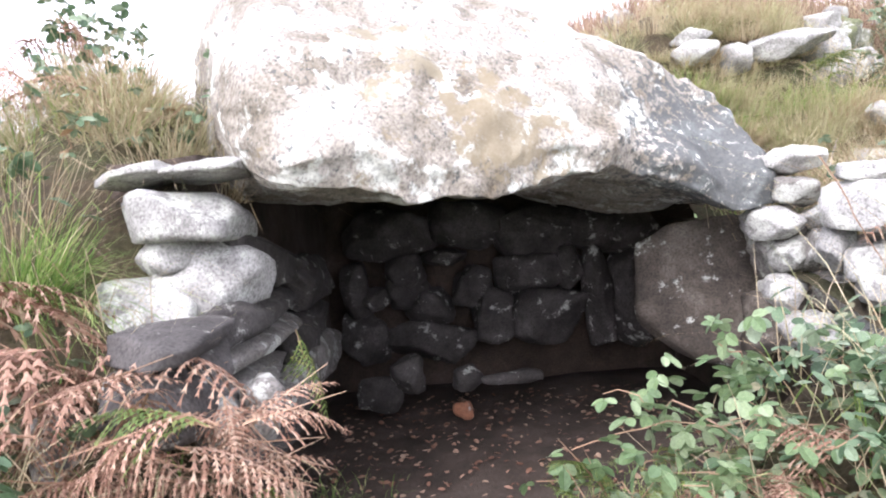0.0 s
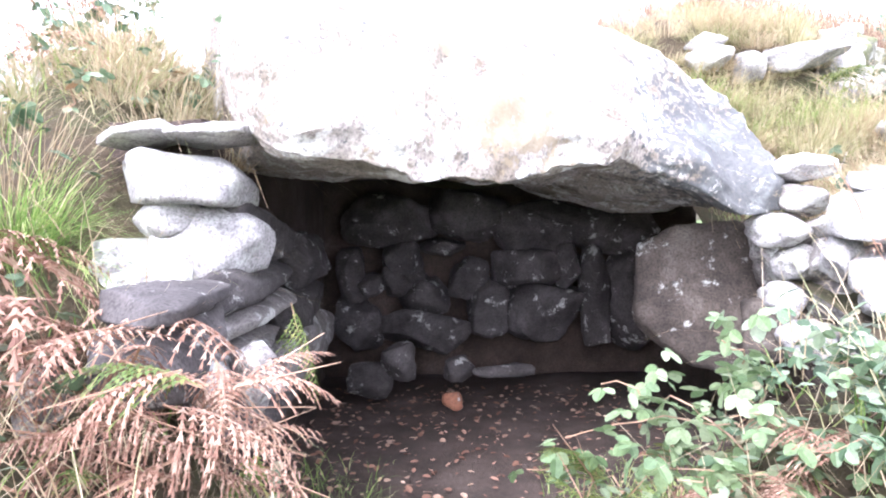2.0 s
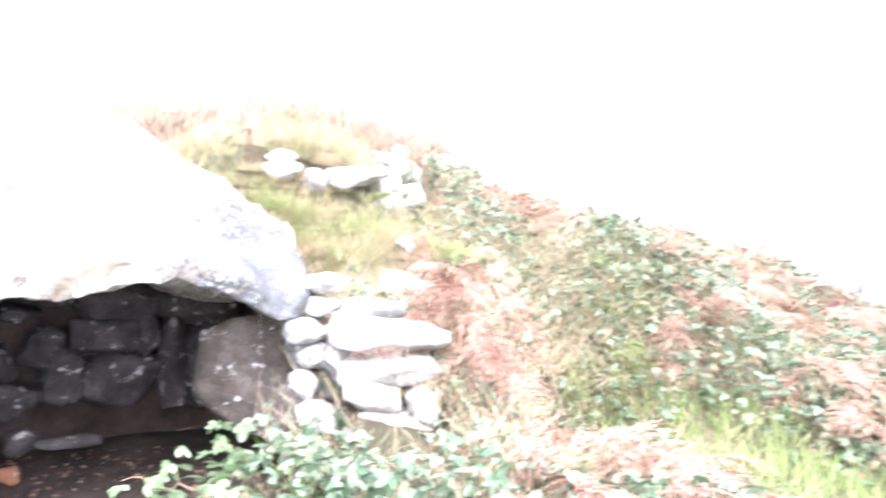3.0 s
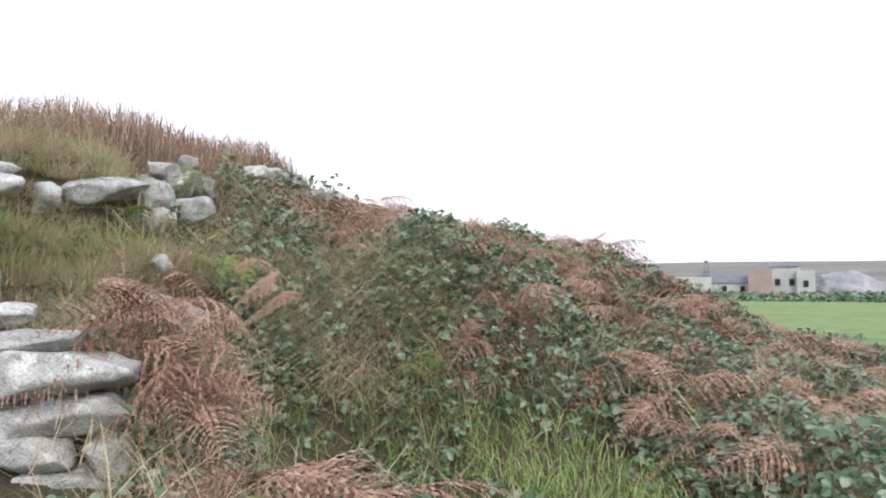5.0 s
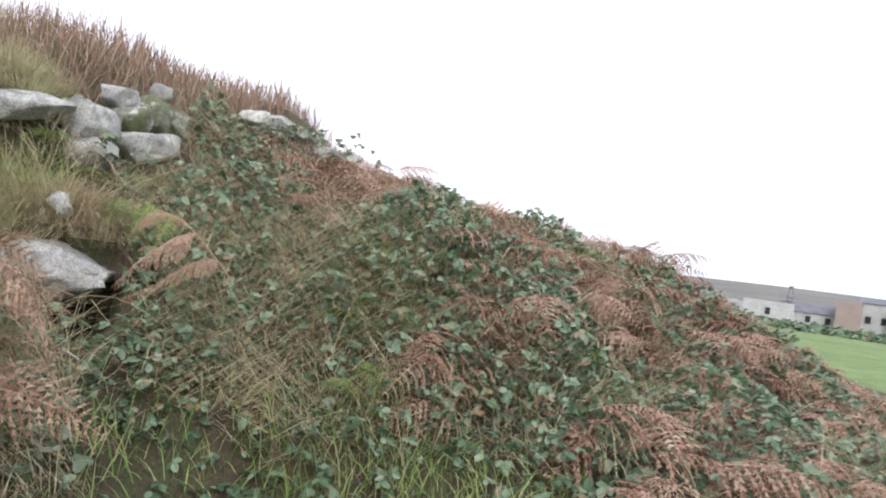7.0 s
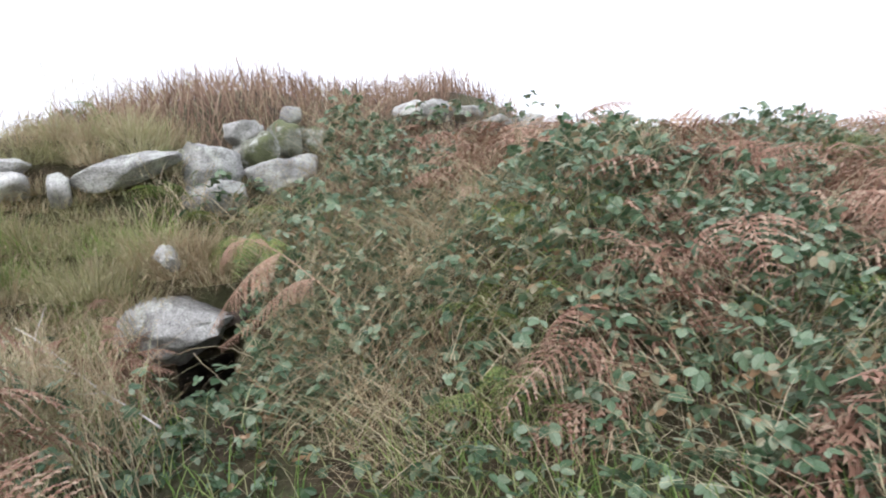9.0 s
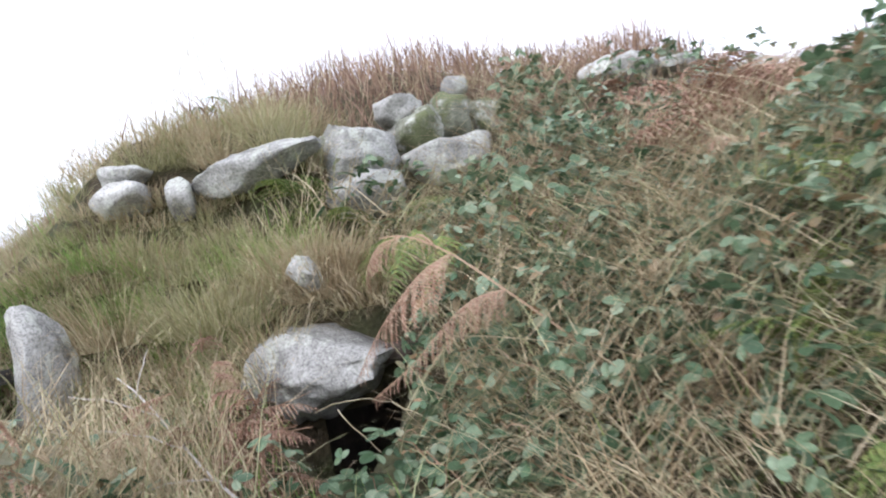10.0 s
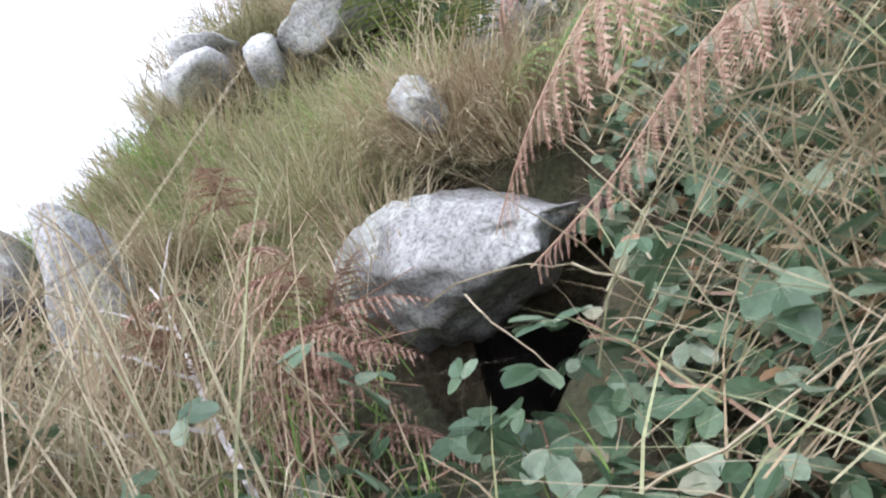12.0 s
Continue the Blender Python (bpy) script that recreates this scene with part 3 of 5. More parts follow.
# the great roof stone over the mouth of the chamber
def capstone():
    bm = bmesh.new()
    stations, ring = 150, 150
    origin, along, back = Vector((-0.57, 2.16, 0)), Vector((0.905, 0.425, 0)), Vector((-0.425, 0.905, 0))
    length = 2.49
    rows = []
    for i in range(stations + 1):
        s = i / stations
        top = 2.35 + 0.2 * math.sin(s * 2.6) - 1.1 * max(0, s - 0.3) ** 1.2
        low = 1.37 - 0.05 * math.sin(s * 9) * s - 0.10 * max(0, s - 0.55) + 0.05 * math.sin(s * 3.1) - 0.04 - 0.14 * max(0, s - 0.4)
        deep = 2.1 - 1.0 * max(0, s - 0.55)
        # closing at both ends
        e = min(1.0, (min(s, 1 - s) / 0.07)) if s < 0.93 else min(1.0, (1 - s) / 0.10)
        e = math.sqrt(max(1e-4, 1 - (1 - e) ** 2))
        profile = [(0.02, low), (0.0, low + 0.12), (0.10, low + 0.34), (0.30, low + 0.62), (0.62, top - 0.10), (1.0, top), (deep - 0.3, top - 0.12),
                   (deep, low + 0.5), (deep - 0.1, low + 0.12), (1.2, low + 0.03), (0.5, low + 0.05), (0.12, low - 0.01)]
        cy = sum(p[0] for p in profile) / len(profile)
        cz = sum(p[1] for p in profile) / len(profile)
        row = []
        for j in range(ring):
            f = j / ring * len(profile)
            a, t = int(f), f - int(f)
            p, q = profile[a % len(profile)], profile[(a + 1) % len(profile)]
            yy, zz = p[0] * (1 - t) + q[0] * t, p[1] * (1 - t) + q[1] * t
            yy, zz = cy + (yy - cy) * (0.35 + 0.65 * e), cz + (zz - cz) * (0.35 + 0.65 * e)
            co = origin + along * (s * length) + back * yy + Vector((0, 0, zz))
            co += noise.noise_vector(co * 1.6) * 0.08 + noise.noise_vector(co * 4.0) * 0.045 + noise.noise_vector(co * 10) * 0.02 + noise.noise_vector(co * 26) * 0.009
            co.z -= 0.09 * math.exp(-((s - 0.83) / 0.05) ** 2) * max(0, 1 - abs(yy) / 0.3) + 0.07 * max(0, s - 0.55) * max(0, 1 - abs(yy) / 0.5)
            row.append(bm.verts.new(co))
        rows.append(row)
    for a, b in zip(rows, rows[1:]):
        for j in range(ring):
            bm.faces.new((a[j], b[j], b[(j + 1) % ring], a[(j + 1) % ring]))
    bm.faces.new(rows[0])
    bm.faces.new(rows[-1][::-1])
    bmesh.ops.recalc_face_normals(bm, faces=bm.faces)
    lichen_patches(CAP_GRANITE)
    tagged(part("capstone", bm, CAP_GRANITE), "massive pale lichened granite capstone roofing the chamber mouth", "boulder")


capstone()


# ---- plants ----
def blades(root, tall, wide, lean, yaw=None, droop=0.35):
    """Grass blades or stems: arched tapering strips of five triangles."""
    n = len(root)
    yaw = rng.uniform(0, 2 * np.pi, n) if yaw is None else yaw
    d = np.stack([np.cos(yaw), np.sin(yaw), np.zeros(n)], 1)
    face = rng.uniform(0, np.pi, n)
    side = np.stack([np.cos(face), np.sin(face), np.zeros(n)], 1)
    out = np.zeros((n, 7, 3))
    for k, t in enumerate((0.0, 0.4, 0.75, 1.0)):
        c = root + d * (tall * lean * (t * 0.6 + 0.4 * t * t))[:, None]
        c[:, 2] += tall * (t * np.sqrt(np.clip(1 - 0.55 * lean ** 2, 0.08, 1)) - droop * lean * t ** 3)
        w = wide * (1.0, 0.85, 0.55, 0.0)[k] / 2
        if k < 3:
            out[:, 2 * k] = c - side * w[:, None]
            out[:, 2 * k + 1] = c + side * w[:, None]
        else:
            out[:, 6] = c
    t = np.array([[0, 1, 3], [0, 3, 2], [2, 3, 5], [2, 5, 4], [4, 5, 6]])
    return out.reshape(-1, 3), (t[None] + 7 * np.arange(n)[:, None, None]).reshape(-1, 3)


def place(template, tris, at, rot, size):
    """Copies of a template (verts, triangles) with rotation matrices, sizes and places, as arrays."""
    n, k = len(at), len(template)
    v = np.einsum("nij,kj->nki", rot, template) * size[:, None, None] + at[:, None]
    return v.reshape(-1, 3), (np.asarray(tris)[None] + k * np.arange(n)[:, None, None]).reshape(-1, 3)


def turns(yaw, pitch, roll):
    cy, sy, cp, sp, cr, sr = np.cos(yaw), np.sin(yaw), np.cos(pitch), np.sin(pitch), np.cos(roll), np.sin(roll)
    o, i = np.zeros_like(yaw), np.ones_like(yaw)
    rz = np.stack([cy, -sy, o, sy, cy, o, o, o, i], 1).reshape(-1, 3, 3)
    ry = np.stack([cp, o, sp, o, i, o, -sp, o, cp], 1).reshape(-1, 3, 3)
    rx = np.stack([i, o, o, o, cr, -sr, o, sr, cr], 1).reshape(-1, 3, 3)
    return rz @ ry @ rx


LEAFLET = np.array([(0, 0, 0), (0.22, -0.27, 0.05), (0.22, 0.27, 0.05), (0.58, -0.33, 0.03), (0.58, 0.33, 0.03), (0.87, -0.20, -0.03), (0.87, 0.20, -0.03), (1.0, 0, -0.10), (0.5, 0, -0.045)])
LEAFLET_TRIS = [(0, 1, 8), (1, 3, 8), (3, 5, 8), (5, 7, 8), (7, 6, 8), (6, 4, 8), (4, 2, 8), (2, 0, 8)]


def trifoliate():
    """A bramble leaf: three broad leaflets on a short stalk."""
    v, t = [], []
    for yaw, s, x in ((0.0, 1.0, 0.12), (1.15, 0.8, 0.0), (-1.15, 0.8, 0.0)):
        r = turns(np.array([yaw]), np.array([0.15]), np.array([0.0]))[0]
        t += [tuple(k + len(v) for k in f) for f in LEAFLET_TRIS]
        v += list((LEAFLET * s) @ r.T + np.array([x, 0, 0]))
    return np.array(v), t


LEAF3, LEAF3_TRIS = trifoliate()


def frond(pairs, pinnules, droop, curl, seed, reach=0.36):
    """A bracken frond along +x: a curved midrib with tapering side branches, each toothed on both edges."""
    r = np.random.default_rng(seed)
    v, t = [], []

    def quad(a, b, c, d):
        k = len(v)
        v.extend((a, b, c, d))
        t.extend(((k, k + 1, k + 2), (k, k + 2, k + 3)))

    def rib(s):
        return np.array([s * (1 - 0.12 * droop * s), 0.05 * curl * np.sin(s * 3), 0.10 * np.sin(s * 2.2) - droop * s * s])

    for k in range(10):
        a, b = rib(k / 10), rib((k + 1) / 10)
        w = 0.009 * (1 - k / 11)
        quad(a + (0, -w, 0), b + (0, -w, 0), b + (0, w, 0), a + (0, w, 0))
    for i in range(pairs):
        s = 0.12 + 0.87 * i / pairs
        long = reach * (1 - ((s - 0.12) / 0.9) ** 1.1) * (0.9 + 0.2 * r.random()) + 0.025
        for side in (-1, 1):
            base = rib(s)
            sweep = 0.35 + 0.25 * r.random()
            fall = 0.25 + 0.45 * r.random() * (1 + curl)

            def along(q):
                return base + np.array([long * q * sweep, side * long * q * (1 - 0.15 * q), -long * fall * q * q])

            wide = 0.075 * long ** 0.6
            ahead = np.array([1.0, -0.35 * side, 0.0])
            ahead /= np.linalg.norm(ahead)
            lift = np.array([0, 0, -0.3 * (1 + 0.6 * curl)])
            core = 0.22 * wide
            a, m, b = along(0.0), along(0.55), along(1.0)
            quad(a - ahead * core, m - ahead * core * 0.8, m + ahead * core * 0.8, a + ahead * core)
            quad(m - ahead * core * 0.8, b, b, m + ahead * core * 0.8)
            for j in range(pinnules):
                q0, q1, q2 = j / pinnules, (j + 0.75) / pinnules, (j + 0.95) / pinnules
                w = wide * (1 - 0.8 * q0)
                a, b, c = along(q0), along(q1), along(min(1.0, q2))
                k = len(v)
                v.extend((a, b, c + ahead * w + lift * w, c - ahead * w + lift * w))
                t.extend(((k, k + 1, k + 2), (k, k + 3, k + 1)))
    return np.array(v), t


def slope_mask(n, x0, x1, y0, y1):
    x, y = rng.uniform(x0, x1, n), rng.uniform(y0, y1, n)
    ok = ~in_chamber(x, y, 0.05)
    d = np.sqrt(((x - 0.02) / 0.50) ** 2 + ((y - 1.7) / 1.6) ** 2)
    ok &= d > 1.0
    q = (x + 0.70) * 0.905 + (y - 2.10) * 0.425
    w = -(x + 0.70) * 0.425 + (y - 2.10) * 0.905
    ok &= ~((q > -0.05) & (q < 2.65) & (w > -0.1) & (w < 1.9))
    ok &= ((x - 2.77) / 0.19) ** 2 + ((y - 3.85) / 0.27) ** 2 > 1
    ok &= ~((x > 2.45) & (x < 3.05) & (y > 3.82) & (y < 4.15))
    k = 4.47 + 0.87 * np.clip(x - 2.62, 0, 0.8)
    ok &= ~((x > 1.35) & (x < 3.5) & (y > k) & (y < k + 0.48))
    ok &= ~((x > -1.2) & (x < -0.6) & (y > 2.2) & (y < 2.75)) & ~((x > 1.4) & (x < 1.98) & (y > 1.75) & (y < 3.2))
    ok &= ~((np.abs((x - 4.1) * 0.63 - (y - 6.2) * 0.78) < 0.36) & (x > 3.9) & (x < 6.2) & (y > 5.4))
    return x[ok], y[ok]


TROD = [(0.2, -0.9), (1.4, -0.9), (2.6, -0.2), (3.8, 0.5), (4.15, 1.7), (4.12, 2.1)]


def trod(x, y):
    """Distance from the grassy trod along the foot of the cairn."""
    best = np.full(np.shape(x), 99.0)
    for (ax, ay), (bx, by) in zip(TROD, TROD[1:]):
        dx, dy = bx - ax, by - ay
        t = np.clip(((x - ax) * dx + (y - ay) * dy) / (dx * dx + dy * dy), 0, 1)
        best = np.minimum(best, np.hypot(x - ax - t * dx, y - ay - t * dy))
    return best


STAND = [(3.5, 1.3), (3.28, 1.95), (3.18, 2.3), (3.18, 2.62), (0.0, 0.0), (0.0, -0.5)]


def standing(x, y):
    """Distance from where the growth is trampled flat."""
    return np.min([np.hypot(x - a, y - b) for a, b in STAND], axis=0)


def stuff(name, v, t, mat, label, category):
    return tagged(array_mesh(name, v, t, mat), label, category, kind="stuff")


def patches(x, y, k, shift):
    return wave(x + shift, y - 0.7 * shift, k) / 1.95


def low(x, y):
    """How tall the growth may stand: short where trodden."""
    return np.clip((np.minimum(trod(x, y), standing(x, y) - 0.1) - 0.15) / 0.6, 0.12, 1)


def joined(pieces):
    vs, ts, base = [], [], 0
    for v, t in pieces:
        vs.append(v)
        ts.append(np.asarray(t) + base)
        base += len(v)
    return np.concatenate(vs), np.concatenate(ts)


def leaf_cloud(x, y, z, s0, s1, up=0.15, spread=0.5):
    n = len(x)
    rot = turns(rng.uniform(0, 6.28, n), rng.normal(up, spread, n), rng.normal(0, spread, n))
    return place(LEAF3, LEAF3_TRIS, np.stack([x, y, z], 1), rot, rng.uniform(s0, s1, n))


def frond_clumps(cx, cy, count, tall, s0, s1, kinds):
    """Clumps of arching fronds that spring from about one spot."""
    n = len(cx) * count
    x = np.repeat(cx, count) + rng.normal(0, 0.07, n)
    y = np.repeat(cy, count) + rng.normal(0, 0.07, n)
    z = height(x, y) + tall * rng.uniform(0.35, 1.0, n) * low(x, y)
    group = rng.integers(0, len(kinds), n)
    out = []
    for k, (tv, tt) in enumerate(kinds):
        m = group == k
        c = m.sum()
        rot = turns(rng.uniform(0, 6.28, c), np.clip(rng.normal(0.12, 0.25, c), -0.25, 0.7), rng.normal(0, 0.5, c))
        out.append(place(tv, tt, np.stack([x[m], y[m], z[m]], 1), rot, rng.uniform(s0, s1, c)))
    return joined(out)


DEAD_KINDS = [frond(14, 6, 0.5, 0.6, 20), frond(13, 6, 0.9, 1.0, 21), frond(15, 6, 0.25, 0.4, 22)]
GREEN_KINDS = [frond(15, 7, 0.3, 0.1, 31), frond(15, 7, 0.5, 0.2, 32)]


def open_hole(v, t, nv, nt, x0, y0):
    """Drop the pieces that would hang before the mouth of the small hole."""
    p, f = v.reshape(-1, nv, 3), np.asarray(t).reshape(-1, nt, 3)
    inside = (p[:, :, 0] > x0) & (p[:, :, 0] < 2.95) & (p[:, :, 1] > y0) & (p[:, :, 1] < 4.0) & (p[:, :, 2] > 0.92)
    keep = ~inside.any(1)
    local = f[0] - f[0].min()
    n = keep.sum()
    return p[keep].reshape(-1, 3), (local[None] + nv * np.arange(n)[:, None, None]).reshape(-1, 3)


def clear_stand(v, t, nv, nt):
    """Drop the pieces that would stand tall where the growth is trampled."""
    p, f = v.reshape(-1, nv, 3), np.asarray(t).reshape(-1, nt, 3)
    near = standing(p[:, :, 0], p[:, :, 1]) < 0.34
    keep = ~(near & (p[:, :, 2] > height(p[:, :, 0], p[:, :, 1]) + 0.10)).any(1)
    local, n = f[0] - f[0].min(), keep.sum()
    return p[keep].reshape(-1, 3), (local[None] + nv * np.arange(n)[:, None, None]).reshape(-1, 3)


def ground_cover():
    # bramble over the slope
    x, y = slope_mask(100000, -3.5, 11, 0.3, 8.6)
    z = height(x, y)
    far = np.hypot(x - 3.3, y - 3.0)
    p = 0.50 + 0.85 * patches(x, y, 1.35, 0.0) + 0.55 * ((x > 3.7) & (y < 5.0)) - 0.35 * ((x < 2.6) & (x > 1.6) & (y > 3.2)) - 0.2 * (x < 1.3) * (y > 2.4) - 0.1 * ((x < -0.9) & (y > 2.6)) - 0.45 * ((x < -0.2) & (y < 2.3)) - 0.22 * (x > 5.6)
    p *= np.clip((2.55 - z) / 0.3, 0, 1) * np.clip((trod(x, y) - 0.2) / 0.25, 0, 1) * ~((x < 3.5) & (y > 4.7)) * ~((x < 4.3) & (y > 5.9)) * ~((x < 5.4) & (y > 6.8)) * ~((x < 1.6) & (x > -0.4) & (y > 3.6))
    p *= np.where((x > 3.55) & (x < 4.3) & (y > 2.2) & (y < 3.15), 0.35, 1.0)
    ok = rng.random(len(x)) < p * np.clip(1.25 - 0.09 * far, 0.4, 1)
    x, y, z, far = x[ok], y[ok], z[ok], far[ok]
    deep = rng.random(len(x)) ** 0.6 * (0.24 + 0.26 * np.clip(patches(x, y, 2.1, 3.0) + 0.5, 0, 1.3)) * low(x, y)
    v, t = leaf_cloud(x, y, z + 0.03 + deep, 0.034, 0.068)
    ex, ey = rng.uniform(3.18, 3.75, 330), rng.uniform(3.3, 4.1, 330)
    v, t = joined([(v, t), leaf_cloud(ex, ey, height(ex, ey) + rng.uniform(0.06, 0.36, 330), 0.04, 0.065)])
    ex, ey = rng.uniform(2.45, 3.15, 150), rng.uniform(3.05, 3.42, 150)
    v, t = joined([(v, t), leaf_cloud(ex, ey, height(ex, ey) + rng.uniform(0.01, 0.07, 150), 0.03, 0.055)])
    ex, ey = rng.uniform(2.96, 3.55, 520), rng.uniform(3.3, 4.35, 520)
    v, t = joined([(v, t), leaf_cloud(ex, ey, height(ex, ey) + rng.uniform(0.02, 0.20, 520), 0.035, 0.062, 0.3, 0.6)])
    v, t = clear_stand(*open_hole(v, t, 27, 24, 2.58, 3.5), 27, 24)
    stuff("bramble_leaves", v, t, BRAMBLE, "dense dark green bramble leaves scrambling over the slope", "bramble")

    # dead bracken
    cx, cy = slope_mask(820, -3.5, 11.5, 0.6, 7.6)
    z = height(cx, cy)
    p = 0.52 + 0.75 * patches(cx, cy, 1.6, 5.0) + 0.22 * (cx > 4.6) + 0.2 * (cx > 5.6)
    p *= np.clip((2.4 - z) / 0.3, 0, 1) * np.clip((trod(cx, cy) - 0.5) / 0.4, 0, 1) * (standing(cx, cy) > 0.75) * ~((cx < 3.4) & (cy > 4.4)) * ~((cx < 2.75) & (cy > 3.4)) * ~((cx > 2.7) & (cx < 4.2) & (cy > 2.2) & (cy < 3.7))
    p *= (np.hypot(cx - 2.95, cy - 3.6) > 0.55) * (np.hypot(cx - 3.3, cy - 4.0) > 0.75) * (np.hypot(cx - 2.4, cy - 3.1) > 0.75)
    p *= ~((cx < -0.55) & (cy > 1.95) & (cy < 3.0)) * ~((cx > 0.3) & (cx < 1.6) & (cy < 3.2))
    ok = rng.random(len(cx)) < p
    cx, cy = np.r_[cx[ok], 2.15, 2.3, 2.45, 2.1, 5.2, 5.5, 4.9, 5.0, 5.3, 4.8, 5.7, 6.1, 2.5, 2.6], np.r_[cy[ok], 1.6, 2.0, 1.3, 1.1, 3.2, 3.7, 2.2, 1.1, 1.4, 0.8, 2.4, 2.8, 1.7, 1.2]
    v, t = frond_clumps(cx, cy, 6, 0.42, 0.34, 0.66, DEAD_KINDS)
    # taller bracken still standing below the lintel
    tx, ty = np.array([2.2, 2.32, 2.1, 2.24, 2.0]), np.array([2.15, 2.42, 2.35, 2.58, 2.6])
    v, t = joined([(v, t), frond_clumps(tx, ty, 7, 0.85, 0.34, 0.55, DEAD_KINDS)])
    stuff("dead_bracken", v, t, RUST, "rust-brown dead bracken fronds collapsed over the slope", "bracken")

    # green bracken here and there
    cx, cy = slope_mask(110, 1.4, 8, 1.5, 5.5)
    ok = (rng.random(len(cx)) < 0.3 + 0.6 * patches(cx, cy, 1.9, 9.0)) & (trod(cx, cy) > 0.5) & (standing(cx, cy) > 0.7) & (np.hypot(cx - 3.0, cy - 3.3) > 0.95)
    cx, cy = np.r_[cx[ok], 2.75, 2.95, 2.6], np.r_[cy[ok], 4.5, 4.6, 4.6]
    v, t = frond_clumps(cx, cy, 4, 0.3, 0.26, 0.46, GREEN_KINDS)
    stuff("green_bracken", v, t, FERN, "yellowing green bracken fronds among the brambles", "bracken")

    # tangled dry grass
    x, y = slope_mask(120000, -3.5, 10, -2.0, 7.5)
    z = height(x, y)
    far = np.hypot(x - 3.3, y - 3.0)
    p = 0.34 + 0.6 * patches(x, y, 1.7, 12.0) + 0.25 * np.exp(-((x - 3.5) ** 2 + (y - 3.7) ** 2) / 0.5) + 0.5 * ((x > 0.9) & (x < 2.7) & (y > 1.5) & (y < 5.2))
    p *= np.clip(1.2 - 0.10 * far, 0.3, 1) * np.where(standing(x, y) < 0.65, 0.25, 1.0)
    ok = (rng.random(len(x)) < p) & (z < 2.7) & (trod(x, y) > 0.4)
    x, y, z = x[ok], y[ok], z[ok]
    n = len(x)
    k = low(x, y) * np.where((x < 2.5) & (y > 2.9), 0.55, 1.0)
    v, t = blades(np.stack([x, y, z + rng.uniform(0, 0.26, n) * k], 1), rng.uniform(0.16, 0.5, n) * (0.5 + 0.5 * k), rng.uniform(0.002, 0.0048, n), rng.uniform(0.3, 1.3, n))
    # sheaves of flattened stems that lie one way
    sx, sy = slope_mask(230, 0.6, 7, 0.6, 5.6)
    sx, sy = np.r_[sx, rng.normal(3.95, 0.35, 75), rng.normal(2.25, 0.3, 40)], np.r_[sy, rng.normal(3.75, 0.5, 75), rng.normal(2.6, 0.4, 40)]
    far = (sx > 1.75) & (standing(sx, sy) > 0.5) & (trod(sx, sy) > 0.45)
    sx, sy = sx[far], sy[far]
    m = 38
    yaw = np.repeat(rng.uniform(0, 6.28, len(sx)), m) + rng.normal(0, 0.22, len(sx) * m)
    x, y = np.repeat(sx, m) + rng.normal(0, 0.12, len(yaw)), np.repeat(sy, m) + rng.normal(0, 0.12, len(yaw))
    hole = ((x - 2.77) / 0.34) ** 2 + ((y - 3.62) / 0.45) ** 2 < 1
    x, y, yaw = x[~hole], y[~hole], yaw[~hole]
    n = len(x)
    w, u = blades(np.stack([x, y, height(x, y) + rng.uniform(0.06, 0.38, n)], 1), rng.uniform(0.2, 0.55, n), rng.uniform(0.0025, 0.005, n), rng.uniform(0.9, 1.35, n), yaw, 0.12)
    v, t = joined([(v, t), (w, u)])
    # straw thrown over the bank beside the hole
    sx, sy = np.r_[rng.normal(3.55, 0.28, 46), rng.normal(2.2, 0.28, 34), rng.uniform(2.98, 3.4, 30)], np.r_[rng.normal(3.35, 0.35, 46), rng.normal(3.35, 0.25, 34), rng.uniform(3.4, 4.3, 30)]
    yaw = np.repeat(rng.normal(0.2, 0.9, len(sx)) + np.pi * (rng.random(len(sx)) < 0.5), 26) + rng.normal(0, 0.25, len(sx) * 26)
    x, y = np.repeat(sx, 26) + rng.normal(0, 0.1, len(yaw)), np.repeat(sy, 26) + rng.normal(0, 0.1, len(yaw))
    far = np.hypot(x - 3.18, y - 2.6) > 0.5
    x, y, yaw = x[far], y[far], yaw[far]
    n = len(x)
    w, u = blades(np.stack([x, y, height(x, y) + rng.uniform(0.02, 0.26, n)], 1), rng.uniform(0.15, 0.42, n), rng.uniform(0.0022, 0.0042, n), rng.uniform(0.8, 1.3, n), yaw, 0.12)
    v, t = joined([(v, t), (w, u)])
    # long bleached stems that rise before the bank
    n = 650
    x, y = rng.uniform(1.7, 2.75, n), rng.uniform(2.75, 3.6, n)
    w, u = blades(np.stack([x, y, height(x, y) + 0.03], 1), rng.uniform(0.35, 0.75, n), rng.uniform(0.0025, 0.0045, n), rng.uniform(0.2, 0.85, n), rng.normal(2.4, 0.7, n), 0.2)
    v, t = joined([(v, t), (w, u)])
    v, t = clear_stand(*open_hole(v, t, 7, 5, 2.57, 3.36), 7, 5)
    stuff("dry_grass", v, t, STRAW, "tangled pale dry grass stems over the slope", "grass")

    # green grass along the trod and at the foot
    x, y = slope_mask(90000, -3, 7, -2.2, 5.0)
    z = height(x, y)
    d = trod(x, y)
    p = 0.95 * np.exp(-np.clip(d - 0.18, 0, 9) ** 2 / 0.05) + 0.13 + 0.75 * np.exp(-np.clip(standing(x, y) - 0.2, 0, 9) ** 2 / 0.10) * (x > 2) + 0.35 * np.clip(patches(x, y, 2.0, 17.0), 0, 1) + 0.35 * ((x < 2.7) & (x > 1.7) & (y > 3.4)) + 0.6 * ((x > 3.55) & (x < 4.3) & (y > 2.2) & (y < 3.15))
    ok = rng.random(len(x)) < p
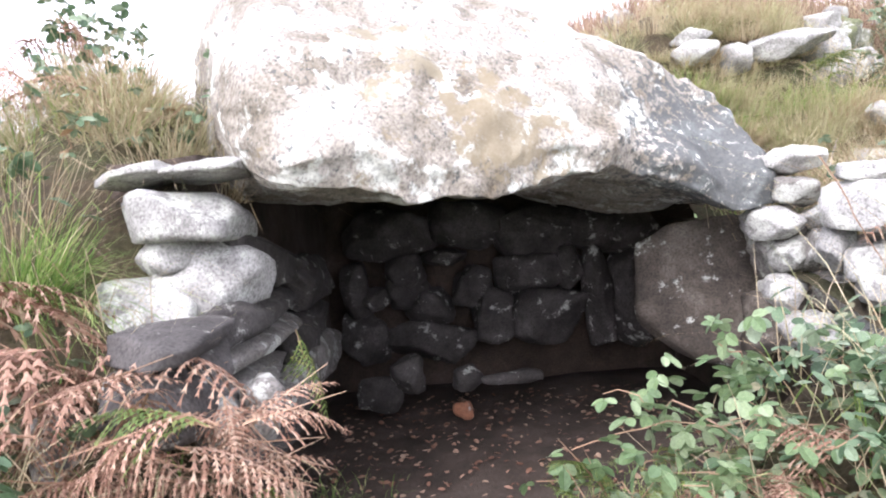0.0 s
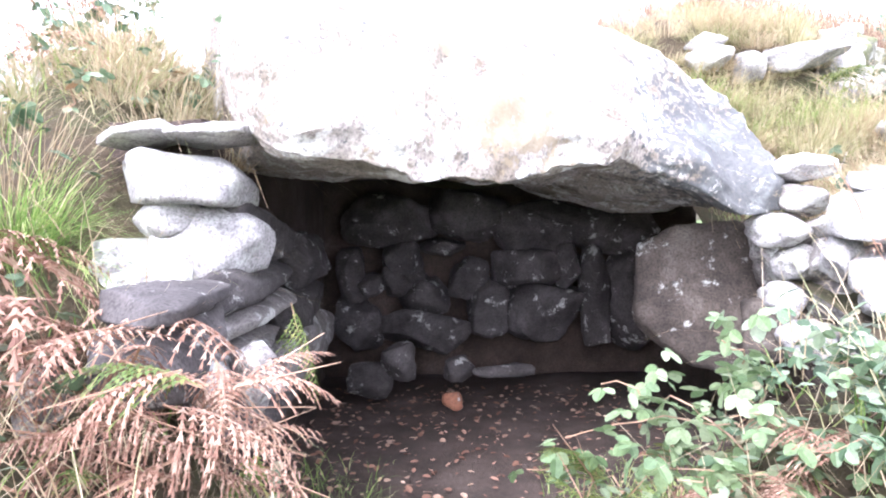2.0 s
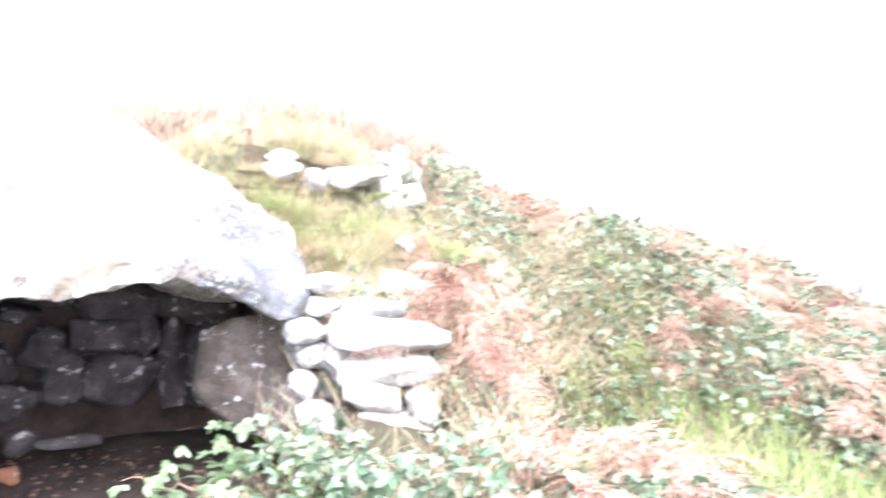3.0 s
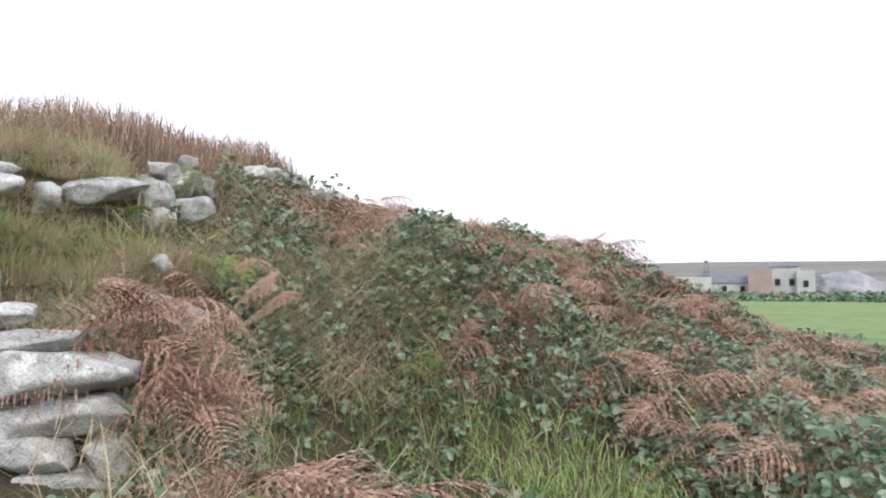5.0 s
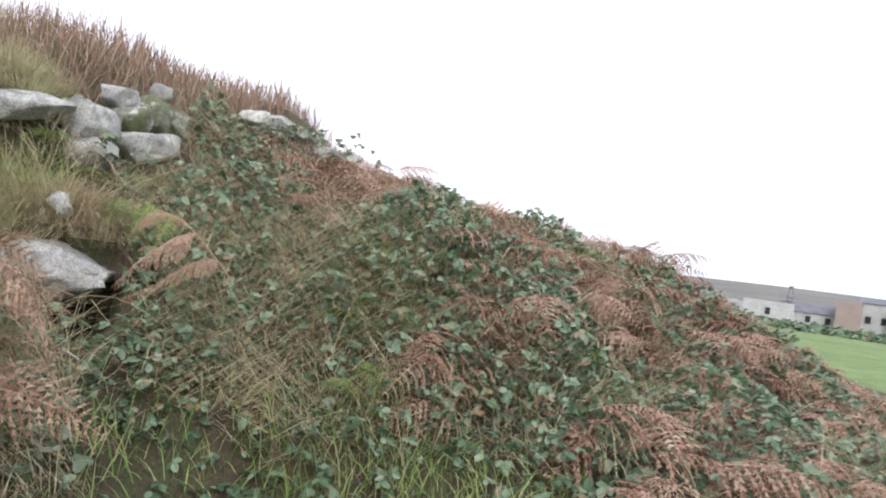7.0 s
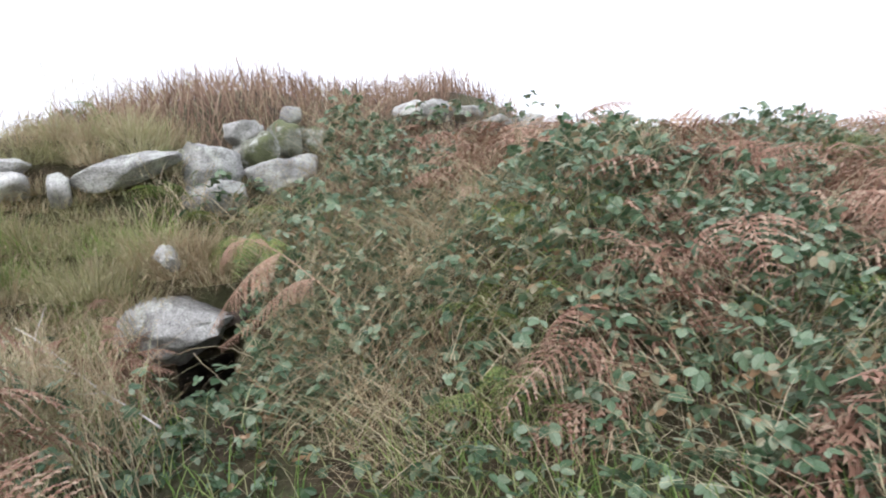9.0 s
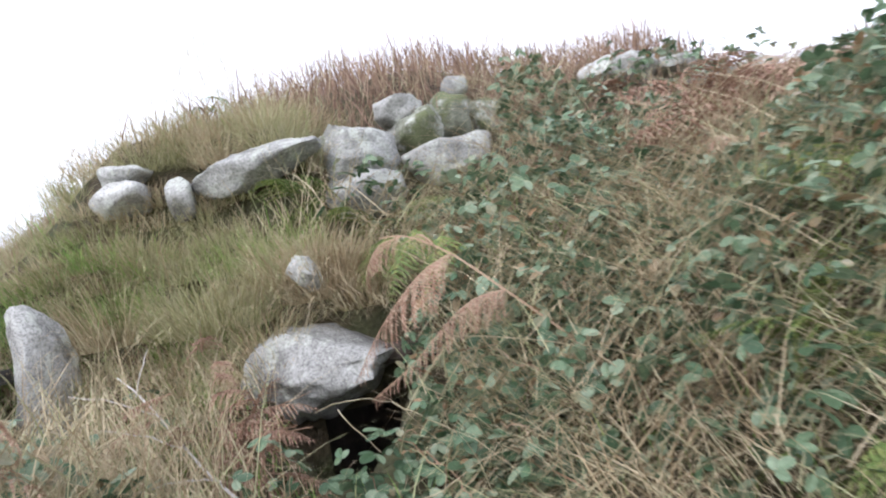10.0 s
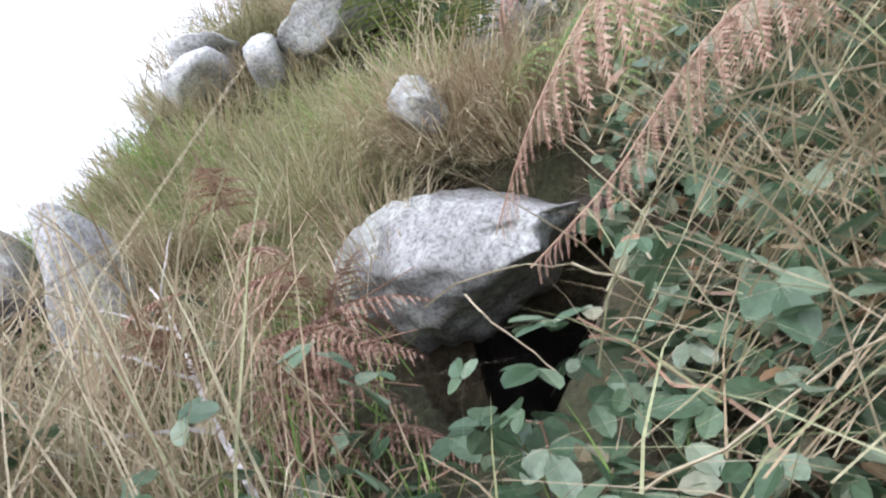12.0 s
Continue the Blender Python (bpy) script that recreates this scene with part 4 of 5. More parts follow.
    x, y, z, d = x[ok], y[ok], z[ok], d[ok]
    n = len(x)
    one = blades(np.stack([x, y, z], 1), rng.uniform(0.08, 0.27, n) * np.clip(0.75 + d, 0.75, 1.2), rng.uniform(0.0035, 0.008, n), rng.uniform(0.15, 1.1, n))
    # a fringe at the chamber mouth
    x, y = rng.uniform(-0.72, 1.1, 9000), rng.uniform(2.1, 3.5, 9000)
    edge = np.clip((np.abs(x - 0.05) - 0.28) * 2.2, 0, 1) * np.clip((3.4 - y) * 1.3, 0, 1) + np.clip((2.62 - y) * 5, 0, 0.8)
    ok = rng.random(9000) < edge * 0.55
    x, y = x[ok], y[ok]
    n = len(x)
    two = blades(np.stack([x, y, np.full(n, -0.04)], 1), rng.uniform(0.05, 0.20, n), rng.uniform(0.0025, 0.005, n), rng.uniform(0.2, 1.2, n))
    v, t = joined([one, two])
    v, t = clear_stand(*open_hole(v, t, 7, 5, 2.58, 3.55), 7, 5)
    stuff("green_grass", v, t, GRASS, "bright green grass along the trodden strip", "grass")

    # leaf litter on the chamber floor
    n = 900
    x, y = rng.uniform(-0.8, 1.3, n), rng.uniform(2.3, 4.8, n)
    rot = turns(rng.uniform(0, 6.28, n), rng.normal(0, 0.25, n), rng.normal(0, 0.25, n))
    v, t = place(LEAFLET, LEAFLET_TRIS, np.stack([x, y, np.full(n, -0.012)], 1), rot, rng.uniform(0.015, 0.05, n))
    stuff("floor_litter", v, t, RUST, "scattered dead brown leaf scraps on the earth floor", "leaf litter")

    # brown growth along the crest
    x, y = rng.uniform(-8, 9, 90000), rng.uniform(4.6, 13, 90000)
    z = height(x, y)
    ok = (z > 1.45 + 0.85 * (x > 4.2) - 0.2 * (x > 4.2) * (y > 6.8)) & (rng.random(len(x)) < np.clip((z - 1.2) * 0.9, 0, 0.9)) & ~((x > 1.0) & (x < 3.5) & (y < 4.98 + 0.6 * np.clip(x - 2.6, 0, 1))) & ~((x < 1.4) & (y < 5.0)) & ~((x < 0.9) & (y < 5.7))
    ok &= np.abs((x - 4.1) * 0.63 - (y - 6.2) * 0.78) > np.where((x > 3.9) & (x < 6.1), 0.3, 0.0)
    x, y, z = x[ok], y[ok], z[ok]
    n = len(x)
    k = np.clip((x + 0.5) / 2.5, 0.45, 1)
    v, t = blades(np.stack([x, y, z], 1), rng.uniform(0.16, 0.44, n) * k, rng.uniform(0.005, 0.011, n), rng.uniform(0.05, 0.7, n))
    stuff("crest_heather", v, t, CREST, "dense brown dead heather and bracken stems along the crest", "heather")


ground_cover()


def tube(points, r0, r1):
    """A thin tapering stem along points, as arrays."""
    pts = np.array(points, float)
    n = len(pts)
    ring = np.array([(math.cos(a), math.sin(a)) for a in (0, 2.094, 4.189)])
    d = np.gradient(pts, axis=0)
    d /= np.linalg.norm(d, axis=1)[:, None]
    a = np.cross(d, (0.3, 0.2, 0.93))
    a /= np.linalg.norm(a, axis=1)[:, None]
    b = np.cross(d, a)
    r = np.linspace(r0, r1, n)[:, None, None]
    v = pts[:, None] + r * (ring[None, :, :1] * a[:, None] + ring[None, :, 1:] * b[:, None])
    t = []
    for i in range(n - 1):
        for j in range(3):
            p, q = 3 * i + j, 3 * i + (j + 1) % 3
            t += [(p, q, q + 3), (p, q + 3, p + 3)]
    return v.reshape(-1, 3), np.array(t)


def arc(a, b, rise, n=12, wob=0.02):
    a, b = np.array(a, float), np.array(b, float)
    t = np.linspace(0, 1, n)[:, None]
    p = a + (b - a) * t
    p[:, 2] += rise * 4 * (t * (1 - t))[:, 0]
    p[1:-1] += rng.normal(0, wob, (n - 2, 3)) * 0.6
    return p


def child(name, arrays, mat, base, label=""):
    ob = array_mesh(name, *arrays, mat)
    ob.parent = base
    if label:
        tagged(ob, label)
    return ob


def bramble_spray(a, b, rise, leaves, size, mat, label, group="bramble sprays beside the mouth"):
    """An arching bramble cane with its leaves."""
    base = tagged(new("bramble_spray"), label, "bramble", group)
    p = arc(a, b, rise, 16)
    child("cane", tube(p, 0.0042, 0.0018), STEM, base, "thin reddish cane")
    i = rng.integers(2, 16, leaves)
    at = p[i] + rng.normal(0, 0.045, (leaves, 3))
    child("foliage", leaf_cloud(at[:, 0], at[:, 1], at[:, 2], size * 0.75, size * 1.15, 0.2, 0.45), mat, base)


MOUTH_SPRAYS = [
    ((1.05, 2.05, 0.25), (0.42, 1.95, 0.70), 0.10), ((1.15, 2.1, 0.3), (0.30, 1.85, 0.58), 0.14), ((1.1, 2.15, 0.35), (0.72, 1.85, 0.84), 0.06),
    ((1.3, 2.1, 0.35), (0.95, 1.75, 0.80), 0.10), ((1.2, 1.9, 0.2), (0.55, 1.7, 0.52), 0.12), ((1.45, 2.0, 0.4), (1.15, 1.7, 0.80), 0.08),
    ((0.8, 2.1, 0.1), (0.22, 2.05, 0.42), 0.10), ((1.25, 1.95, 0.25), (0.70, 1.75, 0.66), 0.12), ((1.0, 2.1, 0.2), (0.5, 1.9, 0.50), 0.1), ((1.4, 1.85, 0.3), (1.0, 1.6, 0.55), 0.1), ((1.5, 1.9, 0.3), (0.85, 1.6, 0.62), 0.10),
]
for a, b, rise in MOUTH_SPRAYS:
    bramble_spray(a, b, rise, 30, 0.056, FRESH, "arching green bramble spray beside the chamber mouth")
BANK_SPRAYS = [((-1.5, 3.0, 1.45), (-0.95, 2.75, 1.78), 0.08), ((-1.2, 3.2, 1.6), (-0.8, 2.85, 1.95), 0.05), ((-1.7, 2.9, 1.4), (-1.25, 2.6, 1.75), 0.1)]
for a, b, rise in BANK_SPRAYS:
    bramble_spray(a, b, rise, 16, 0.055, BRAMBLE, "dark green bramble spray on the bank above the mouth", "bramble sprays on the bank")
HOLE_SPRAYS = [((3.30, 3.35, 0.75), (2.98, 3.50, 1.13), 0.05), ((3.5, 3.6, 1.1), (3.2, 3.62, 1.33), 0.04), ((2.72, 3.3, 0.7), (2.74, 3.5, 1.0), 0.04),
               ((3.7, 3.75, 1.2), (3.42, 3.72, 1.52), 0.05), ((3.55, 3.25, 0.8), (3.3, 3.4, 1.12), 0.06), ((2.2, 3.6, 1.0), (2.1, 3.75, 1.3), 0.05), ((2.52, 3.32, 0.75), (2.70, 3.50, 0.99), 0.05), ((3.02, 3.3, 0.75), (2.88, 3.48, 1.02), 0.05),
               ((3.15, 3.4, 0.85), (3.0, 3.58, 1.10), 0.05), ((2.62, 3.3, 0.72), (2.58, 3.52, 0.94), 0.04), ((3.25, 3.5, 0.9), (3.08, 3.66, 1.2), 0.04)]
for a, b, rise in HOLE_SPRAYS:
    bramble_spray(a, b, rise, 9, 0.062, BRAMBLE, "dark green bramble spray with rounded leaflets beside the hole", "bramble sprays by the hole")


def bracken_frond(a, b, bend, mat, label, pairs=24, pinnules=11, curl=1.2, group="", wide=1.0, reach=0.36):
    """One large frond from its base a to its tip b, its side branches hanging."""
    a, b = Vector(a), Vector(b)
    x = (b - a).normalized()
    y = Vector((0, 0, 1)).cross(x).normalized()
    z = x.cross(y)
    base = tagged(new("bracken_frond"), label, "bracken", group)
    v, t = frond(pairs, pinnules, bend, curl, int(abs(a.x) * 977 + abs(a.z) * 131), reach)
    r = np.array([x, y * wide, z]).T
    v = v @ r.T * (b - a).length + np.array(a)
    child("blade", (v, t), mat, base)
    child("midrib", tube([np.array(a + (b - a) * k) for k in (0, 0.3, 0.6, 0.95)], 0.004, 0.001), STEM, base, "thin brown midrib")


def smooth_line(points, n):
    """A smooth curve through a few points."""
    p = np.array(points, float)
    u, t = np.linspace(0, len(p) - 1, n), np.arange(len(p))
    q = np.stack([np.interp(u, t, p[:, k]) for k in range(3)], 1)
    for _ in range(n // 4):
        q[1:-1] = 0.25 * q[:-2] + 0.5 * q[1:-1] + 0.25 * q[2:]
    return q


def comb_branch(points, pairs, wide, seed):
    """A withered branch of a frond: leaflets hang on both sides of its rib, each toothed like a comb and curled at the tip."""
    r = np.random.default_rng(seed)
    rib = smooth_line(points, 60)
    v, t = [], []

    def tri(*c):
        k = len(v)
        v.extend(c)
        t.append((k, k + 1, k + 2))

    for i in range(pairs):
        s = 0.03 + 0.95 * i / pairs
        k = min(58, int(s * 59))
        at, d = rib[k], rib[k + 1] - rib[k]
        d = d / np.linalg.norm(d)
        across = np.cross(d, (0, 0, 1.0))
        across /= np.linalg.norm(across)
        size = wide * (0.55 + 0.45 * np.sin(np.pi * min(1, s * 1.1 + 0.25))) * (1 - 0.45 * s ** 3) * r.uniform(0.8, 1.15)
        for side in (-1, 1):
            out = across * side * r.uniform(0.25, 0.5) + d * r.uniform(0.25, 0.55)
            twist = r.uniform(-0.25, 0.25)

            def along(q):
                return at + size * (out * (q - 0.35 * q * q) + np.array([twist * q * q * 0.3, 0, -(0.30 * q + 0.62 * q * q)]))

            flat = np.cross(out, (0, 0, 1.0))
            flat = flat / np.linalg.norm(flat) * 0.55 + d * 0.65
            teeth = 16
            for j in range(teeth):
                a, b, c = along(j / teeth), along((j + 0.62) / teeth), along((j + 1.1) / teeth)
                w = size * 0.19 * (1 - 0.7 * j / teeth)
                drop = np.array([0, 0, -0.35 * w])
                tri(a, b, c + flat * w + drop)
                tri(a, c - flat * w + drop, b)
                e = flat * size * 0.018
                tri(a - e, a + e, b)
    return np.array(v), np.array(t)


plant = tagged(new("dead_bracken_plant"), "rust-brown dead bracken with curled fronds drooping over the dark hole", "bracken")
child("stem", tube(smooth_line([(3.72, 3.62, 1.02), (3.56, 3.60, 1.27), (3.38, 3.55, 1.46), (3.25, 3.55, 1.60), (3.12, 3.58, 1.685), (3.03, 3.62, 1.69)], 30), 0.0048, 0.0022), STEM, plant, "reddish-brown bare stem")
for k, (line, pairs, wide) in enumerate((
        ([(3.25, 3.55, 1.60), (3.16, 3.55, 1.57), (3.07, 3.56, 1.50), (2.97, 3.57, 1.40), (2.88, 3.58, 1.27)], 25, 0.14),
        ([(3.38, 3.55, 1.46), (3.29, 3.54, 1.46), (3.19, 3.55, 1.40), (3.08, 3.56, 1.30), (2.99, 3.57, 1.25), (2.92, 3.57, 1.21)], 38, 0.09),
        ([(3.10, 3.59, 1.68), (3.02, 3.62, 1.67), (2.97, 3.64, 1.61), (2.96, 3.65, 1.54)], 26, 0.08),
        ([(3.20, 3.56, 1.64), (3.16, 3.62, 1.68), (3.08, 3.68, 1.66)], 20, 0.08))):
    child("frond", comb_branch(line, pairs, wide, 400 + k), RUST, plant)
    child("rib", tube(smooth_line(line, 24), 0.0026, 0.0012), STEM, plant, "thin brown rib")
bracken_frond((3.1, 4.1, 1.75), (2.95, 3.85, 1.5), 0.2, FERN, "green bracken frond above the lintel", 16, 8, 0.3, "green fronds above the lintel")
bracken_frond((2.95, 4.3, 1.75), (2.85, 3.95, 1.58), 0.2, FERN, "green bracken frond above the lintel", 16, 8, 0.3, "green fronds above the lintel")
bracken_frond((3.2, 4.0, 1.7), (3.08, 3.8, 1.46), 0.2, FERN, "green bracken frond above the lintel", 16, 8, 0.3, "green fronds above the lintel")
for k in range(10):
    a = (2.42 + 0.07 * rng.normal(), 3.60 + 0.05 * rng.normal(), 1.14 + 0.035 * k)
    bracken_frond(a, (a[0] + rng.uniform(-0.22, 0.3), a[1] - rng.uniform(0.0, 0.2), a[2] + rng.uniform(-0.1, 0.22)), 0.3, RUST,
                  "rust-brown dead bracken frond beside the lintel", 16, 8, 0.8, "fronds beside the lintel")
for k in range(16):
    a = (rng.uniform(2.36, 2.56), rng.uniform(3.52, 3.66), rng.uniform(0.98, 1.22))
    bracken_frond(a, (a[0] + rng.uniform(0.08, 0.30), a[1] - rng.uniform(-0.06, 0.1), a[2] + rng.uniform(-0.12, 0.1)), 0.3, RUST,
                  "rust-brown dead bracken frond beside the lintel", 18, 9, 0.9, "fronds beside the lintel")
# fronds heaped before the chamber
for k in range(84):
    left = k < 64
    a = (rng.uniform(-1.25, -0.5), rng.uniform(1.5, 1.95), rng.uniform(0.5, 0.92)) if left else (rng.uniform(0.6, 1.3), rng.uniform(1.55, 1.9), rng.uniform(0.42, 0.60))
    yaw = rng.uniform(0, 6.28)
    b = (a[0] + 0.34 * math.cos(yaw), a[1] + 0.2 * math.sin(yaw), a[2] + rng.uniform(-0.22, 0.14))
    bracken_frond(a, b, rng.uniform(0.2, 0.6), RUST if rng.random() < 0.86 else FERN, "withered bracken frond heaped before the chamber", 14, 7, rng.uniform(0.5, 1.4), "fronds before the chamber")
for k in range(9):
    a = (rng.uniform(0.3, 0.95), rng.uniform(1.7, 2.15), rng.uniform(0.28, 0.44))
    bracken_frond(a, (a[0] + rng.uniform(-0.25, 0.25), a[1] - rng.uniform(0, 0.2), a[2] + rng.uniform(0.1, 0.3)), 0.35, FERN, "fresh green fern frond before the chamber", 16, 8, 0.2, "ferns before the chamber")
bracken_frond((-0.60, 2.62, 0.86), (-0.50, 2.55, 0.48), 0.05, FERN, "bright green fern frond growing on the chamber wall", 16, 6, 0.2, wide=0.5)


def tussock(x, y, z, count, tall, spread, mat, label):
    n = count
    a = rng.uniform(0, 6.28, n)
    r = rng.random(n) ** 0.5 * spread
    root = np.stack([x + r * np.cos(a), y + r * np.sin(a), np.full(n, z)], 1)
    v, t = blades(root, rng.uniform(0.5, 1.0, n) * tall, rng.uniform(0.002, 0.005, n), rng.uniform(0.25, 1.3, n), a + rng.normal(0, 0.4, n), 0.5)
    tagged(array_mesh("grass_tussock", v, t, mat), label, "grass", kind="stuff")


tussock(-1.42, 2.25, 1.02, 1700, 0.52, 0.12, GRASS, "drooping green-yellow grass tussock beside the stacked blocks")
tussock(-1.55, 2.45, 1.12, 420, 0.75, 0.16, STRAW, "tall pale dry grass stems behind the tussock")
tussock(2.84, 4.18, 1.48, 500, 0.30, 0.12, STRAW, "drooping straw-coloured grass tussock over the lintel")
tussock(2.66, 4.2, 1.54, 700, 0.34, 0.14, STRAW, "drooping straw-coloured grass tussock over the lintel")
tussock(2.2, 4.25, 1.5, 1100, 0.40, 0.28, PALE_GRASS, "soft green grass tussock below the upper kerb")
tussock(1.75, 4.25, 1.52, 700, 0.38, 0.24, STRAW, "pale grass tussock below the upper kerb")
tussock(1.5, 5.2, 2.1, 900, 0.34, 0.35, STRAW, "pale grass tussock behind the kerb stones")
for k in range(13):
    gx, gy = 1.3 + 0.1 * k, 4.33 + 0.1 * (k % 2)
    tussock(gx, gy, float(height(gx, gy)) - 0.02, 260, 0.30, 0.12, PALE_GRASS if k % 3 else GRASS, "soft pale grass tussock on the bank below the kerb")
for k in range(30):
    gx, gy = rng.uniform(-2.7, -0.9), rng.uniform(2.8, 3.9)
    tussock(gx, gy, float(height(gx, gy)) - 0.02, 220, 0.50, 0.14, STRAW if k % 3 else PALE_GRASS, "tall pale dry grass on the bank above the stacked blocks")
for k in range(40):
    gx, gy = rng.uniform(0.9, 2.65), rng.uniform(4.66, 5.2)
    tussock(gx, gy, float(height(gx, gy)) - 0.03, 200, 0.30, 0.13, STRAW if k % 2 else PALE_GRASS, "pale withered grass round the upper kerb stones")
for k in range(9):
    tussock(2.42 + 0.085 * k, 4.33 - 0.02 * (k % 2), 1.49, 420, 0.30, 0.10, PALE_GRASS if k % 2 else STRAW, "drooping straw-coloured grass tussock over the lintel")
for k in range(64):
    gx, gy = rng.uniform(0.85, 2.5), rng.uniform(4.0, 4.46)
    tussock(gx, gy, float(height(gx, gy)) - 0.02, 200, 0.27, 0.13, (STRAW, PALE_GRASS, STRAW, GRASS)[k % 4], "soft pale grass tussock on the bank below the kerb")
for k in range(34):
    gx, gy = rng.uniform(1.2, 2.25), rng.uniform(4.44, 4.62)
    tussock(gx, gy, float(height(gx, gy)) - 0.02, 150, 0.16, 0.10, STRAW if k % 2 else PALE_GRASS, "short withered grass between the kerb stones")
for gx in (2.5, 2.62, 2.74, 2.86):
    tussock(gx, 4.24, float(height(gx, 4.26)) - 0.04, 450, 0.34, 0.10, STRAW, "drooping straw-coloured grass tussock over the lintel")


def long_stem(name, a, b, rise, r, mat, label, category="stem"):
    base = tagged(array_mesh(name, *tube(arc(a, b, rise, 9, 0.008), r, r * 0.5), mat), label, category)
    return base


STEMS = [((-1.25, 1.5, 0.62), (-0.35, 1.75, 0.70), 0.05), ((-1.3, 1.7, 1.1), (-1.0, 1.6, 0.72), 0.0), ((-0.75, 1.85, 0.92), (-0.33, 1.7, 0.42), 0.06), ((-0.95, 1.9, 0.85), (-0.42, 1.75, 0.5), 0.08),
         ((1.3, 2.35, 1.35), (1.42, 2.2, 0.95), 0.0), ((0.75, 1.35, 0.25), (1.2, 1.5, 0.72), 0.03), ((0.7, 1.3, 0.3), (1.1, 1.35, 0.45), 0.1)]
for a, b, rise in STEMS:
    long_stem("bare_bracken", a, b, rise, 0.0035, STEM, "long bare pinkish-brown bracken stem", "stem")
HOLE_STEMS = [((2.72, 3.62, 1.20), (2.98, 3.56, 1.20), 0.02), ((2.98, 3.56, 1.20), (3.2, 3.5, 1.05), 0.0), ((2.8, 3.6, 1.2), (2.92, 3.55, 1.06), 0.0), ((2.4, 3.9, 1.3), (2.85, 3.3, 0.78), 0.0),
              ((3.0, 3.3, 0.95), (3.5, 3.3, 1.15), 0.0), ((3.2, 3.6, 1.35), (3.75, 3.4, 1.2), 0.02)]
for a, b, rise in HOLE_STEMS:
    long_stem("withered_grass", a, b, rise, 0.0022, STRAW, "pale dry grass stalk across the hole", "stem")
twig = tagged(new("bare_twig"), "bleached grey bare branching twig lying in the grass", "twig")
child("stick", tube(arc((1.98, 3.80, 1.42), (2.74, 3.16, 0.98), 0.0, 9, 0.012), 0.003, 0.0055), TWIG, twig)
for a, b in (((2.2, 3.62, 1.29), (1.92, 3.62, 1.40)), ((2.38, 3.46, 1.19), (2.14, 3.42, 1.30)), ((2.1, 3.70, 1.35), (2.16, 3.72, 1.50)), ((2.52, 3.34, 1.11), (2.32, 3.25, 1.14))):
    child("side_twig", tube(arc(a, b, 0.01, 6, 0.006), 0.0035, 0.0014), TWIG, twig)


# ---- distance ----
def hill():
    xs = np.linspace(-1, 1, 60)
    v, t = [], []
    for k, s in enumerate(xs):
        a = radians(55 + 75 * s)
        top = 8 + 4 * math.cos(s * 1.4) + 0.5 * math.sin(s * 23)
        for r, h in ((330, -4), (500, 0.45 * top), (700, top), (1000, -5)):
            v.append((math.sin(a) * r, math.cos(a) * r, h))
    for k in range(59):
        for j in range(3):
            a = 4 * k + j
            t += [(a, a + 1, a + 5), (a, a + 5, a + 4)]
    tagged(array_mesh("backdrop", v, t, MOOR, True), "long low grey-brown moorland hill on the horizon", "hill", kind="structure")


hill()


# ---- the quarry works across the field ----
def along_view(azimuth, distance):
    a = radians(azimuth + 9.2)
    return 1.6 + distance * math.sin(a), -0.8 + distance * math.cos(a)


def block(w, d, h, bevel=0.05):
    bm = bmesh.new()
    bmesh.ops.create_cube(bm, size=1)
    bmesh.ops.scale(bm, vec=(w, d, h), verts=bm.verts)
    bmesh.ops.translate(bm, vec=(0, 0, h / 2), verts=bm.verts)
    bmesh.ops.bevel(bm, geom=bm.edges, offset=bevel, segments=1, affect="EDGES")
    return bm


def works_building(azimuth, distance, w, d, h, roof, wall_mat, label, windows=2):
    x, y = along_view(azimuth, distance)
    base = tagged(new("works_building"), label, "building", "quarry buildings")
    base.matrix_world = pose(x, y, -3.4, 0, 0, -azimuth - 9.2)
    part("wall", block(w, d, h), wall_mat, base, smooth=False)
    if roof > 0:
        bm = bmesh.new()
        vs = [bm.verts.new(c) for c in ((-w / 2 - 0.3, -d / 2 - 0.3, h), (w / 2 + 0.3, -d / 2 - 0.3, h), (w / 2 + 0.3, d / 2 + 0.3, h), (-w / 2 - 0.3, d / 2 + 0.3, h), (-w / 2 - 0.3, 0, h + roof), (w / 2 + 0.3, 0, h + roof))]
        for f in ((0, 1, 5, 4), (2, 3, 4, 5), (0, 4, 3), (1, 2, 5), (3, 2, 1, 0)):
            bm.faces.new([vs[k] for k in f])
        part("roof", bm, ROOF, base, smooth=False)
    for k in range(windows):
        bm = block(0.9, 0.3, min(1.3, h * 0.4))
        bmesh.ops.translate(bm, vec=((k - (windows - 1) / 2) * w / max(1, windows), -d / 2, h * 0.4), verts=bm.verts)
        part("window", bm, VOID, base, smooth=False)


works_building(48.5, 150, 9, 6, 4.2, 0, RENDERED, "pale flat-roofed concrete shed at the quarry", 1)
works_building(51.2, 152, 10, 6, 3.0, 1.8, RENDERED, "grey slate-roofed shed at the quarry", 3)
works_building(53.7, 148, 4.2, 4, 6.0, 0, REDWALL, "tall reddish brick tower at the quarry", 0)
works_building(55.4, 152, 5, 5, 6.2, 1.0, RENDERED, "tall pale quarry house with dark openings", 2)
works_building(56.8, 150, 3.2, 4, 5.4, 0, RENDERED, "pale concrete hopper at the quarry", 1)


